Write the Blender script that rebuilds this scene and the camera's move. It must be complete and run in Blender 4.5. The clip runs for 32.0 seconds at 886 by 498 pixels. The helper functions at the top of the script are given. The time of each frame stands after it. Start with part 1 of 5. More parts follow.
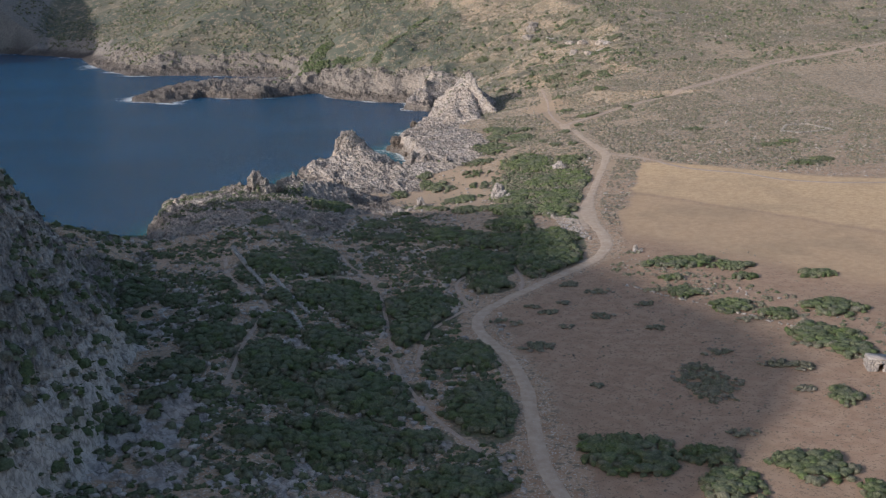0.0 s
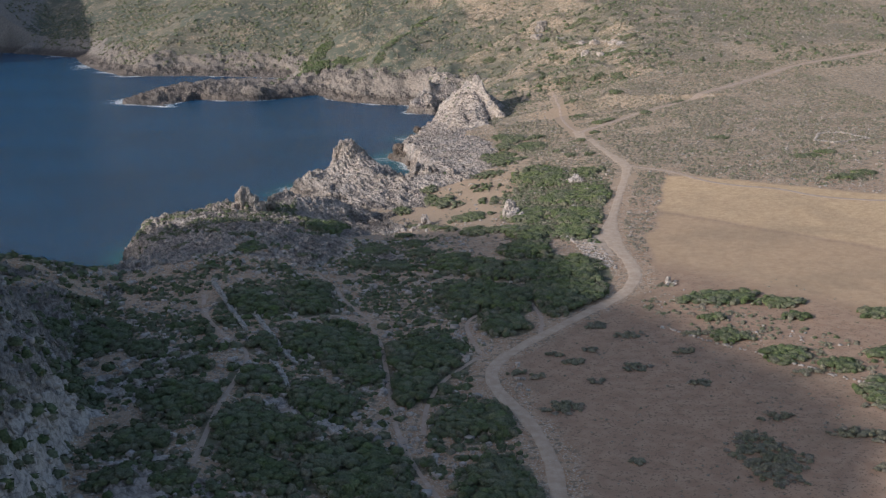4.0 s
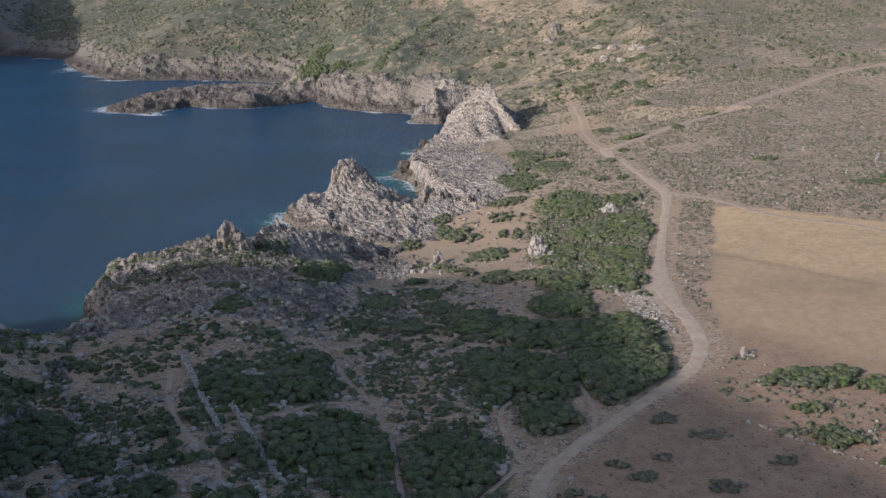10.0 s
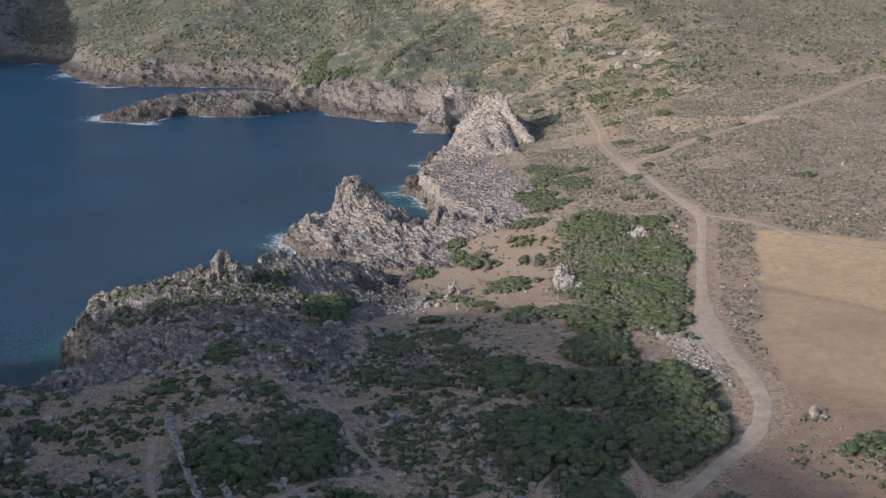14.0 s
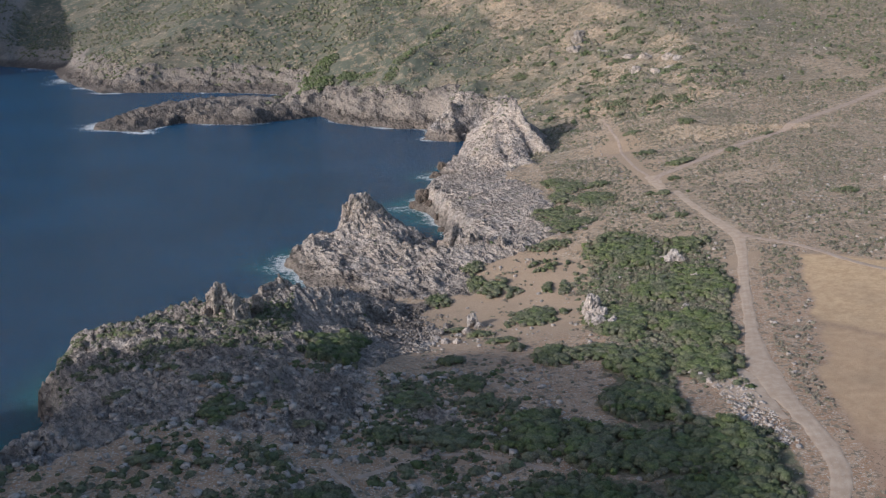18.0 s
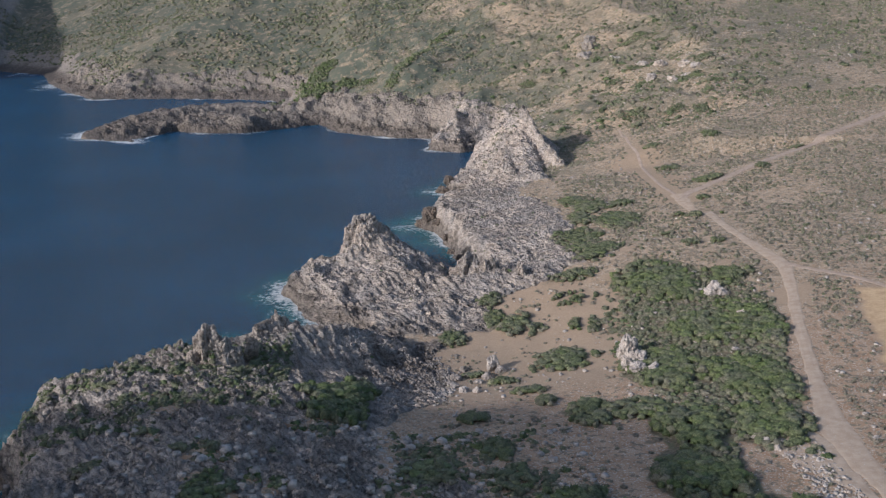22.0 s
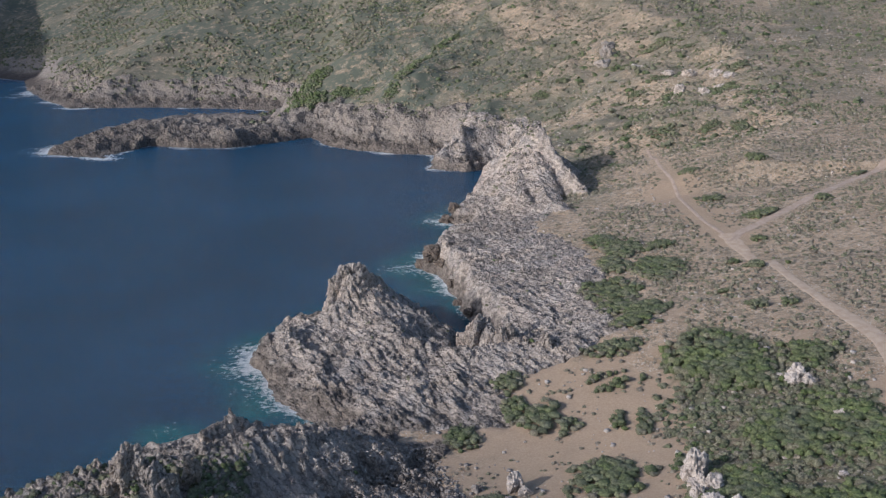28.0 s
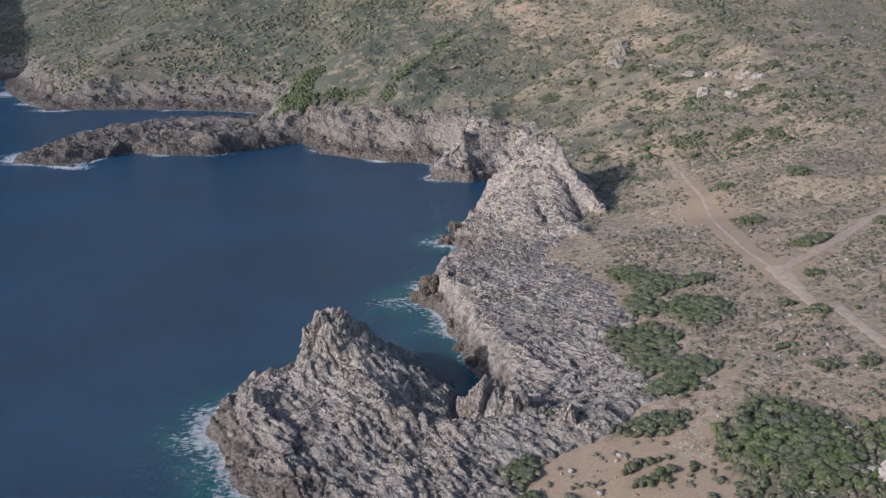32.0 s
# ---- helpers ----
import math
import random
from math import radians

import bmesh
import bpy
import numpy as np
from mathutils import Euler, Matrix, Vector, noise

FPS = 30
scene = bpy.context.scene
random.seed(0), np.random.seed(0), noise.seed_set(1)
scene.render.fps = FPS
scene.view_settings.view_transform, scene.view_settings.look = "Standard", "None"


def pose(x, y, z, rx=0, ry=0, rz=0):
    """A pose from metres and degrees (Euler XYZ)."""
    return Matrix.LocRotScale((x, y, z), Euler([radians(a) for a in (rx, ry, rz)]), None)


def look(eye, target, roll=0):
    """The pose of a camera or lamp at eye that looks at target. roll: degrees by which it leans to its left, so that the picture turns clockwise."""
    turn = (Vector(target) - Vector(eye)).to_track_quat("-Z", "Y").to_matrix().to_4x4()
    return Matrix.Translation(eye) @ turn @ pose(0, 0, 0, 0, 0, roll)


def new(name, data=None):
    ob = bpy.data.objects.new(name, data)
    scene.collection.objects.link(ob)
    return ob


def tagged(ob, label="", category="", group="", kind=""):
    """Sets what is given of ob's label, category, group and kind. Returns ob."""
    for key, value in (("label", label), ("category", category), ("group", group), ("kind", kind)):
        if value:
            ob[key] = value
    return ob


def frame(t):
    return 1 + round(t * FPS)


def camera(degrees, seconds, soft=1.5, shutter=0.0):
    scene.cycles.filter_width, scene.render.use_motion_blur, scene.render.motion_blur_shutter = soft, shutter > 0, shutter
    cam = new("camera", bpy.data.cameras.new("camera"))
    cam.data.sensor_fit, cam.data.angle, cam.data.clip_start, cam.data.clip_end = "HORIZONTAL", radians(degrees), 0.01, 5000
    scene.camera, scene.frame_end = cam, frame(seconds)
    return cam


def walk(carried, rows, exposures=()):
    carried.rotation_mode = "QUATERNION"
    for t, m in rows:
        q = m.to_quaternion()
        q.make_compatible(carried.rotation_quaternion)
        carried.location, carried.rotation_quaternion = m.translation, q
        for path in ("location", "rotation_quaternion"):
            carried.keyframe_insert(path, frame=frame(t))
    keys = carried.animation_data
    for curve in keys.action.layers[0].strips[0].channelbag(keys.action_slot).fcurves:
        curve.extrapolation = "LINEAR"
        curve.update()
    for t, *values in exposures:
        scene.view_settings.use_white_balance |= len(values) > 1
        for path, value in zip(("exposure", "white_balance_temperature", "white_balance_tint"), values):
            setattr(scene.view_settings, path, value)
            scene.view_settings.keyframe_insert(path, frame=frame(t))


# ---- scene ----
cam = camera(44.0, 32.0, 1.3)
PATH = [
    (0, (0.406, 2.483, 71.321), (0.575, 4.419, 70.851), 0.7),
    (1, (0.728, 9.704, 71.42), (0.895, 11.64, 70.949), 0.7),
    (2, (1.054, 17.001, 71.521), (1.22, 18.937, 71.047), 0.7),
    (3.5, (1.647, 28.532, 71.563), (1.811, 30.468, 71.088), 0.7),
    (5.5, (2.401, 44.476, 71.534), (2.564, 46.411, 71.055), 0.7),
    (7, (2.28, 55.769, 71.628), (2.445, 57.704, 71.149), 0.8),
    (9, (1.654, 70.14, 71.837), (1.82, 72.075, 71.358), 0.8),
    (11, (0.777, 82.969, 72.033), (0.943, 84.904, 71.556), 0.8),
    (12.5, (0.242, 92.478, 72.097), (0.408, 94.414, 71.621), 0.7),
    (14, (-0.101, 101.867, 72.112), (0.063, 103.803, 71.638), 0.7),
    (15.2, (-0.389, 108.837, 72.544), (-0.227, 110.773, 72.067), 0.5),
    (16.5, (-0.779, 116.164, 72.793), (-0.619, 118.1, 72.317), 0.4),
    (18, (-1.466, 124.485, 72.59), (-1.306, 126.421, 72.117), 0.4),
    (19, (-2.256, 130.404, 72.21), (-2.093, 132.341, 71.74), 0.5),
    (20.5, (-3.097, 140.023, 72.175), (-2.93, 141.96, 71.706), 0.4),
    (21.5, (-3.304, 146.592, 72.214), (-3.137, 148.53, 71.746), 0.5),
    (22.5, (-3.06, 153.86, 72.267), (-2.893, 155.798, 71.8), 0.5),
    (23.5, (-2.649, 161.721, 72.327), (-2.483, 163.658, 71.861), 0.5),
    (25, (-1.894, 173.919, 72.297), (-1.728, 175.857, 71.832), 0.6),
    (26.2, (-1.043, 184.263, 72.116), (-0.878, 186.202, 71.652), 0.6),
    (27.5, (-0.057, 195.63, 71.879), (0.106, 197.569, 71.415), 0.6),
    (29, (1.183, 209.314, 71.387), (1.346, 211.252, 70.922), 0.6),
    (30, (2.089, 218.877, 70.979), (2.252, 220.816, 70.513), 0.6),
    (31, (3.072, 228.748, 70.563), (3.233, 230.686, 70.097), 0.6),
    (32, (4.117, 238.868, 70.136), (4.277, 240.805, 69.668), 0.6),
]
walk(cam, [(t, look(eye, target, roll)) for t, eye, target, roll in PATH], [(0, 0.02, 6060, 12), (25, -0.02, 5790, 12), (32, -0.08, 5670, 12)])


# ---- world, sun, exposure ----
SUN_EL, SUN_AZ = radians(21.0), math.atan2(-0.88, -0.475)   # low sun from behind and to the left
world = bpy.data.worlds.new("sky")
scene.world = world
world.use_nodes = True
wn = world.node_tree.nodes
sky = wn.new("ShaderNodeTexSky")
sky.sky_type = "NISHITA"
sky.sun_disc = False
sky.dust_density, sky.air_density = 1.8, 1.0
sky.sun_elevation = SUN_EL
sky.sun_rotation = SUN_AZ
world.node_tree.links.new(sky.outputs[0], wn["Background"].inputs[0])
wn["Background"].inputs[1].default_value = 0.15
sun_dir = Vector((math.sin(SUN_AZ) * math.cos(SUN_EL), math.cos(SUN_AZ) * math.cos(SUN_EL), math.sin(SUN_EL)))
sun = new("sun", bpy.data.lights.new("sun", "SUN"))
sun.data.energy, sun.data.angle, sun.data.color = 3.5, radians(1.0), (1.0, 0.92, 0.84)
sun.matrix_world = look(sun_dir * 500, (0, 0, 0))


# ---- terrain arithmetic ----
def hash2(xi, yi, seed):
    h = xi.astype(np.int64) * 374761393 + yi.astype(np.int64) * 668265263 + seed * 1274126177
    h = (h ^ (h >> 13)) * 1274126177
    h = h & 0x7FFFFFFF
    h = (h ^ (h >> 15)) * 2246822519
    return ((h ^ (h >> 13)) & 0xFFFFFF) / float(0xFFFFFF)


def vnoise(x, y, seed=0):
    """Smooth noise in 0..1 over a unit lattice."""
    xi, yi = np.floor(x), np.floor(y)
    u, v = x - xi, y - yi
    u, v = u * u * u * (u * (u * 6 - 15) + 10), v * v * v * (v * (v * 6 - 15) + 10)
    a, b = hash2(xi, yi, seed), hash2(xi + 1, yi, seed)
    c, d = hash2(xi, yi + 1, seed), hash2(xi + 1, yi + 1, seed)
    return (a * (1 - u) + b * u) * (1 - v) + (c * (1 - u) + d * u) * v


def fbm(x, y, size, octaves=4, seed=0, ridged=False):
    out, amp, total = 0.0, 1.0, 0.0
    for k in range(octaves):
        c, s = math.cos(0.7 * k), math.sin(0.7 * k)
        n = vnoise((c * x - s * y) / size, (s * x + c * y) / size, seed + 17 * k)
        if ridged:
            n = 1 - np.abs(2 * n - 1)
        out, total, amp, size = out + amp * n, total + amp, amp * 0.55, size * 0.48
    return out / total


def joints(x, y, size, seed):
    """Blocks with sharp edges: one value in 0..1 for each ragged cell."""
    wx, wy = 1.1 * vnoise(x / size / 1.7, y / size / 1.7, seed + 1), 1.1 * vnoise(x / size / 1.7, y / size / 1.7, seed + 2)
    big = hash2(np.floor(x / size + wx), np.floor(y / size + wy), seed)
    return 0.65 * big + 0.35 * hash2(np.floor(2.1 * x / size - wy), np.floor(2.1 * y / size + wx), seed + 5)


def pits(x, y, size, seed):
    """Rounded hollows between sharp crests: distance to the nearest of scattered points."""
    x, y = x / size, y / size
    xi, yi = np.floor(x), np.floor(y)
    best = np.full(np.shape(x), 9.0)
    for i in (-1, 0, 1):
        for j in (-1, 0, 1):
            cx, cy = xi + i + hash2(xi + i, yi + j, seed), yi + j + hash2(xi + i, yi + j, seed + 3)
            best = np.minimum(best, (x - cx) ** 2 + (y - cy) ** 2)
    return np.minimum(np.sqrt(best), 1.1)


def smooth(x, a, b):
    t = np.clip((x - a) / (b - a), 0, 1)
    return t * t * (3 - 2 * t)


def seg_dist(x, y, line):
    """Distance to a polyline, the share along the nearest piece and that piece's number."""
    best, where = np.full(np.shape(x), 1e9), np.zeros(np.shape(x))
    for k, ((ax, ay), (bx, by)) in enumerate(zip(line[:-1], line[1:])):
        dx, dy = bx - ax, by - ay
        t = np.clip(((x - ax) * dx + (y - ay) * dy) / (dx * dx + dy * dy + 1e-9), 0, 1)
        d = np.hypot(x - ax - t * dx, y - ay - t * dy)
        near = d < best
        best, where = np.where(near, d, best), np.where(near, k + t, where)
    return best, where


# the first five points round an added headland beyond the left edge of view
COAST_FAR = [(-900, 1300), (-720, 960), (-560, 850), (-450, 900), (-400, 1090), (-330, 1125), (-248, 1059), (-216, 963), (-184, 896), (-165, 864), (-115, 871), (-67, 862), (-41, 846),
             (-54, 822), (-92, 815), (-114, 793), (-124, 768), (-133, 705), (-130, 680), (-104, 668), (-92, 708), (-73, 702),
             (-57, 702), (-32, 724), (-18, 738), (-13, 712), (3, 691), (21, 680), (35, 675)]
COAST_BAY = [(32, 640), (46, 633), (58, 640), (64, 622), (50, 584), (40, 562), (29, 536), (36, 524), (29, 505), (21, 490),
             (19, 478), (23, 466), (24, 452), (25, 440), (27.5, 428), (29, 417), (25, 410.5), (20.5, 416), (19, 425), (15, 435), (8, 441), (-2, 436), (-7, 427), (-15, 421)]
COAST_NEAR = [(-20, 410), (-17, 398), (-14, 385), (-8, 376), (0, 369), (-4, 364), (-12, 367), (-20, 366), (-30, 363), (-36, 353), (-41, 346), (-51, 337),
              (-56, 325), (-55, 308), (-51, 292), (-49, 284), (-58, 288), (-70, 298), (-95, 300), (-160, 296), (-420, 280), (-1500, 200)]
COAST = COAST_FAR + COAST_BAY + COAST_NEAR


def inland(x, y):
    """Signed distance to the shore, positive on land."""
    d, _ = seg_dist(x, y, COAST)
    ring = COAST + [(-1500, -3000), (5000, -3000), (5000, 6000), (-900, 6000)]
    inside = np.zeros(np.shape(x), bool)
    for (ax, ay), (bx, by) in zip(ring, ring[1:] + ring[:1]):
        if ay != by:
            cross = ax + (y - ay) * (bx - ax) / (by - ay)
            inside ^= ((ay > y) != (by > y)) & (x < cross)
    return np.where(inside, d, -d)


# crests of rock: x, y, height along each; fall of the flanks; half breadth of the top
CRESTS = [
    ([(-18, 403, 3), (-12.7, 404.8, 7.6), (-8, 408, 5.5), (-4, 413, 5)], 1.5, 0.6),
    ([(-3.0, 416.4, 11.6), (-1.8, 416.4, 13.4), (0.4, 416.6, 14.4), (2.0, 417.0, 13.8), (3.4, 417.6, 12.6)], 3.2, 1.9),
    ([(0.5, 416.5, 14.2), (3.5, 418, 13.6), (7.5, 423, 9.6), (12, 428, 6.2), (15.5, 432, 3)], 0.95, 0.8),
    ([(4, 415, 12.4), (11, 411, 9.2), (17, 405, 6.0)], 0.8, 1.2),
    ([(5, 413, 10.5), (7, 404, 9), (10, 390, 7), (15, 376, 4.5)], 0.6, 1.5),
    ([(-13, 404, 6.0), (-6, 392, 6.0), (-1, 378, 4.5)], 0.8, 1.0),
    ([(21.5, 397, 8), (23.5, 394.5, 11.6), (25.2, 392, 10.2)], 2.6, 0.7),
    ([(26, 391, 8), (28, 388, 10.6), (30.5, 385, 9.4)], 2.6, 0.6),
    ([(31.5, 386, 8), (34, 382, 9.8), (36.5, 378, 8.2)], 2.6, 0.6),
    ([(38, 386, 8), (41, 383, 9.2), (44, 382, 7.6)], 2.2, 0.8),
    ([(18, 396, 8), (24, 393, 8.5), (33, 390, 8.5)], 1.2, 0.8),
    ([(27, 392, 6.5), (33, 388, 7), (40, 385, 7)], 1.1, 0.8),
    ([(-28.4, 328.6, 12.2), (-27.5, 328.2, 13.0), (-26.6, 327.9, 12.6), (-24.2, 327.8, 12.2), (-22.5, 328.5, 11)], 3.1, 0.8),
    ([(-49, 311, 7.4), (-47, 320, 8.2), (-36, 331, 10.2), (-24, 336, 10.8), (-12, 346, 9.8), (-4, 352, 8.2), (2, 354, 5.5)], 0.6, 2.4),
    ([(-21, 345, 11), (-17, 349, 11.4), (-14, 351, 9)], 2.2, 0.5),
    ([(47, 562, 17), (54, 551, 23), (58, 545, 29.5), (59.5, 543, 30), (63, 534, 22.5), (69, 516, 15)], 2.1, 0.4),
    ([(55, 546, 22), (52, 532, 14), (51, 515, 10.5)], 1.1, 0.8),
    ([(60, 541, 24), (58.5, 528, 16), (59, 514, 12)], 1.0, 2.0),
    ([(50, 512, 11), (57, 500, 13), (62, 488, 12)], 0.8, 1.5),
    ([(-129, 682, 1.6), (-108, 690, 2.2), (-90, 716, 4.2), (-72, 710, 5.5), (-59, 712, 6.5), (-44, 730, 5), (-28, 748, 4.5)], 0.4, 3.0),
    # added headland, its crest out of view, that shades the far-left hillside
    ([(-680, 1000, 140), (-560, 930, 145), (-490, 970, 122), (-450, 1120, 118), (-440, 1320, 165), (-420, 1600, 210)], 0.8, 15.0),
    ([(18.5, 478, 2.2), (21, 476, 3.2), (24, 473, 2.5)], 1.2, 1.0),
    ([(-96, 20, 45), (-81, 90, 62), (-72, 130, 63), (-65, 160, 55), (-61, 182, 46), (-61.5, 200, 38.5), (-66, 218, 29)], 1.45, 0.0),
]
RIDGE_C = [0, 40, 70, 87, 95, 100, 104, 112, 127, 143, 158, 172, 191, 200, 211, 231, 243, 250, 258, 268, 276, 284, 292, 300, 308, 320]
RIDGE_H = [0, 12, 56, 86, 94, 100, 105.5, 112, 116.5, 118, 118.5, 119, 118.5, 121, 124, 126, 125, 123, 122, 118, 109, 104, 99, 84, 40, 0]


def crest_height(x, y, line, fall, broad, top):
    flat = [(p[0], p[1]) for p in line]
    d, where = seg_dist(x, y, flat)
    z = np.interp(where, np.arange(len(line)), [p[2] for p in line])
    return np.maximum(top, z - fall * np.maximum(d - broad, 0))


def bare_height(x, y, sd):
    """Height before rock relief."""
    base = 7.2 + 0.035 * (y - 170) + 0.05 * (x - 40) + 0.15 * np.logaddexp(0, (y - 520) / 25) * 25
    base = base + 5.5 * smooth(-x, -12, 24) * smooth(-y, -420, -300)
    base = base + 0.4 * np.maximum(-46 - x, 0) * smooth(y, 150, 200) * smooth(-y, -330, -300)
    base = base - 10 * np.exp(-((x - 12) / 52) ** 2 - ((y - 350) / 42) ** 2)
    base = base + 5 * np.sin(x / 60 + 1) * np.sin(y / 90) * smooth(y, 600, 900)
    brow = smooth(y, 409, 420) * smooth(-y, -508, -492) * smooth(x, 18, 26)
    cliff = 3.6 - 1.6 * smooth(y, 365, 385) * smooth(-y, -414, -404) * smooth(-x, -30, -20) + (2.5 + 10.5 * fbm(x, y, 28, 3, 97)) * smooth(y, 545, 580) * smooth(x, -30, 5) + 3.5 * brow + 4 * smooth(-x, -10, 15) * smooth(-y, -345, -320)
    low = smooth(-x, 46, 52) * smooth(-y, -304, -296) * smooth(y, 200, 230)
    cliff = cliff - 5.4 * low
    neck = smooth(-x, 20, 45) * smooth(y, 640, 680) * smooth(-y, -850, -815)
    rise = cliff * (1 - 0.5 * neck) + (1 - 0.85 * neck) * (0.26 - 0.12 * brow + 0.13 * low + 0.17 * smooth(y, 540, 680)) * np.maximum(sd, 0)
    z = np.minimum(base, rise)
    z = np.where(z > 2, z, 2 + (z - 2) * 0.5)
    far = smooth(y, 545, 600)
    t = np.clip((sd + far * np.minimum(sd, 6) * 1.4 * (fbm(x, y, 16, 4, 61) - 0.5)) / (14 + 16 * smooth(y, 790, 840)), 0, 1)
    shelf = 0.3 * smooth(t, 0, 0.16) + 0.7 * smooth(t, 0.18, 1.0)
    z = z * ((1 - far) * smooth(sd, -0.5, 3.2) + far * shelf)
    a, c = 0.88 * x + 0.475 * y, -0.475 * x + 0.88 * y
    m = np.interp(c, RIDGE_C, RIDGE_H) * np.clip(1 - np.abs(a + 120) / 155, 0, 1)
    return np.maximum(z, m)


def height(x, y, relief=True, fret=0.0):
    x, y = np.asarray(x, float), np.asarray(y, float)
    wob = (3.2 + 5.0 * smooth(y, 545, 590) * smooth(-y, -860, -800)) * (fbm(x, y, 9.0 + 9.0 * (y > 540), 3, 5) - 0.5)
    sd = inland(x, y) + wob
    z = bare_height(x, y, sd)
    smooth_land = z
    calm = 1 - 0.55 * smooth(-y, -372, -362)
    wx = 3.0 * (fbm(x, y, 6, 3, 41) - 0.5) + 0.7 * (joints(x, y, 2.2, 63) - 0.5)
    wy = 3.0 * (fbm(x, y, 6, 3, 57) - 0.5) + 0.7 * (joints(x, y, 2.2, 69) - 0.5)
    wx, wy = wx * calm, wy * calm
    for line, fall, broad in CRESTS:
        loose = 0.35 if fall > 3 else 1.0
        z = crest_height(x + loose * wx, y + loose * wy, line, fall, broad, z)
    # the sheer seaward face of the pinnacle
    sheer = 4.6 + 3.9 * np.maximum(x + 0.5 * wx + 6.4 - 0.08 * (y - 417), 0)
    z = np.where((y > 407) & (y < 436) & (x < 8), np.minimum(z, np.maximum(sheer, smooth_land)), z)
    # the gully that runs on from the inlet behind the pinnacle
    gully = seg_dist(x + 0.5 * wx, y + 0.5 * wy, [(25.5, 413), (24.5, 405), (22.5, 399), (20, 394)])[0]
    z = np.where(z > 0.8, np.maximum(z - 5.5 * np.exp(-(gully / 3.2) ** 2), 0.8), z)
    rock = rock_mask(x, y, sd, z - smooth_land)
    if relief:
        # tilted, fretted beds: long ragged blades running down to the south-east
        bend = 5.0 * (fbm(x, y, 18, 2, 91) - 0.5)
        u, v = 0.55 * x - 0.83 * y + bend, 0.83 * x + 0.55 * y + bend
        big = fbm(u / 2.8, v, 5.5, 5, 11, ridged=True) ** 1.3 - 0.5
        saw = v / 1.6 + 3.4 * fbm(u / 3.5, v, 5.5, 3, 13)
        saw = saw - np.floor(saw)
        thin = v / 0.8 + 2.2 * fbm(u / 3.0, v, 3.0, 3, 23)
        thin = thin - np.floor(thin)
        blade = saw * (0.5 + 1.0 * vnoise(u / 7.0, v / 2.5, 37)) - 0.5 + 0.5 * (thin * (0.3 + 1.2 * vnoise(u / 3.0, v / 1.2, 27)) - 0.5)
        far = smooth(y, 480, 640)
        karst = smooth(x, 28, 36) * smooth(y, 425, 440) * smooth(-y, -512, -500)
        carve = 1.55 * calm * big * (1 - 0.6 * karst) * (1 - 0.2 * far) + 0.75 * blade * (1 - 0.6 * far) * (1 - 0.75 * karst)
        carve = carve + 1.2 * (1 - 0.6 * karst) * (joints(u / 1.5, v, 5.2, 49) - 0.5) + 0.45 * (joints(u / 2.6, v, 2.6, 47) - 0.5) + 4.2 * far * (fbm(x, y, 13, 5, 43, ridged=True) ** 1.2 - 0.5)
        # ledges along the beds
        lift = (2.4 + 2.0 * far) * np.ones_like(z)
        level = (z + 0.22 * u + 3.0 * fbm(x, y, 11, 3, 81)) / lift
        carve = carve + lift * (0.3 + 0.45 * far) * (smooth(level - np.floor(level), 0.3, 0.7) - (level - np.floor(level))) * smooth(z, 1.5, 4)
        if fret:
            s = 1 + 1.0 * far
            wu, wv = u + 1.5 * (fbm(x, y, 4, 2, 53) - 0.5), v + 1.5 * (fbm(x, y, 4, 2, 59) - 0.5)
            fine = 0.5 * s * (1 - 0.3 * karst) * (pits(wu / 2.0, wv, 3.4 * s, 201) - 0.45) + 0.3 * s * (1 + 0.6 * karst) * (pits(wu / (1.9 - 0.7 * karst), wv, 1.5 * s, 207) - 0.45)
            carve = carve + fret * (fine + 0.55 * s * (1 + 0.5 * karst) * (pits(wu / (1.7 - 0.5 * karst), wv, 0.85 * s, 211) - 0.45))
        z = z + rock * np.minimum(1, 0.45 + np.abs(z) / 3.5) * carve
        z = z + (1 - rock) * 0.35 * (fbm(x, y, 7, 3, 71) - 0.5) * (1 - 0.96 * road_mask(x, y))
        z = z + smooth(y, 560, 800) * 5 * (fbm(x, y, 60, 4, 77, ridged=True) - 0.5) * smooth(sd, 10, 60)
    sea_bed = -0.45 * np.maximum(-sd, 0)
    return np.where(sd > -0.5, z, np.maximum(sea_bed, -14) - 0.3), sd, rock


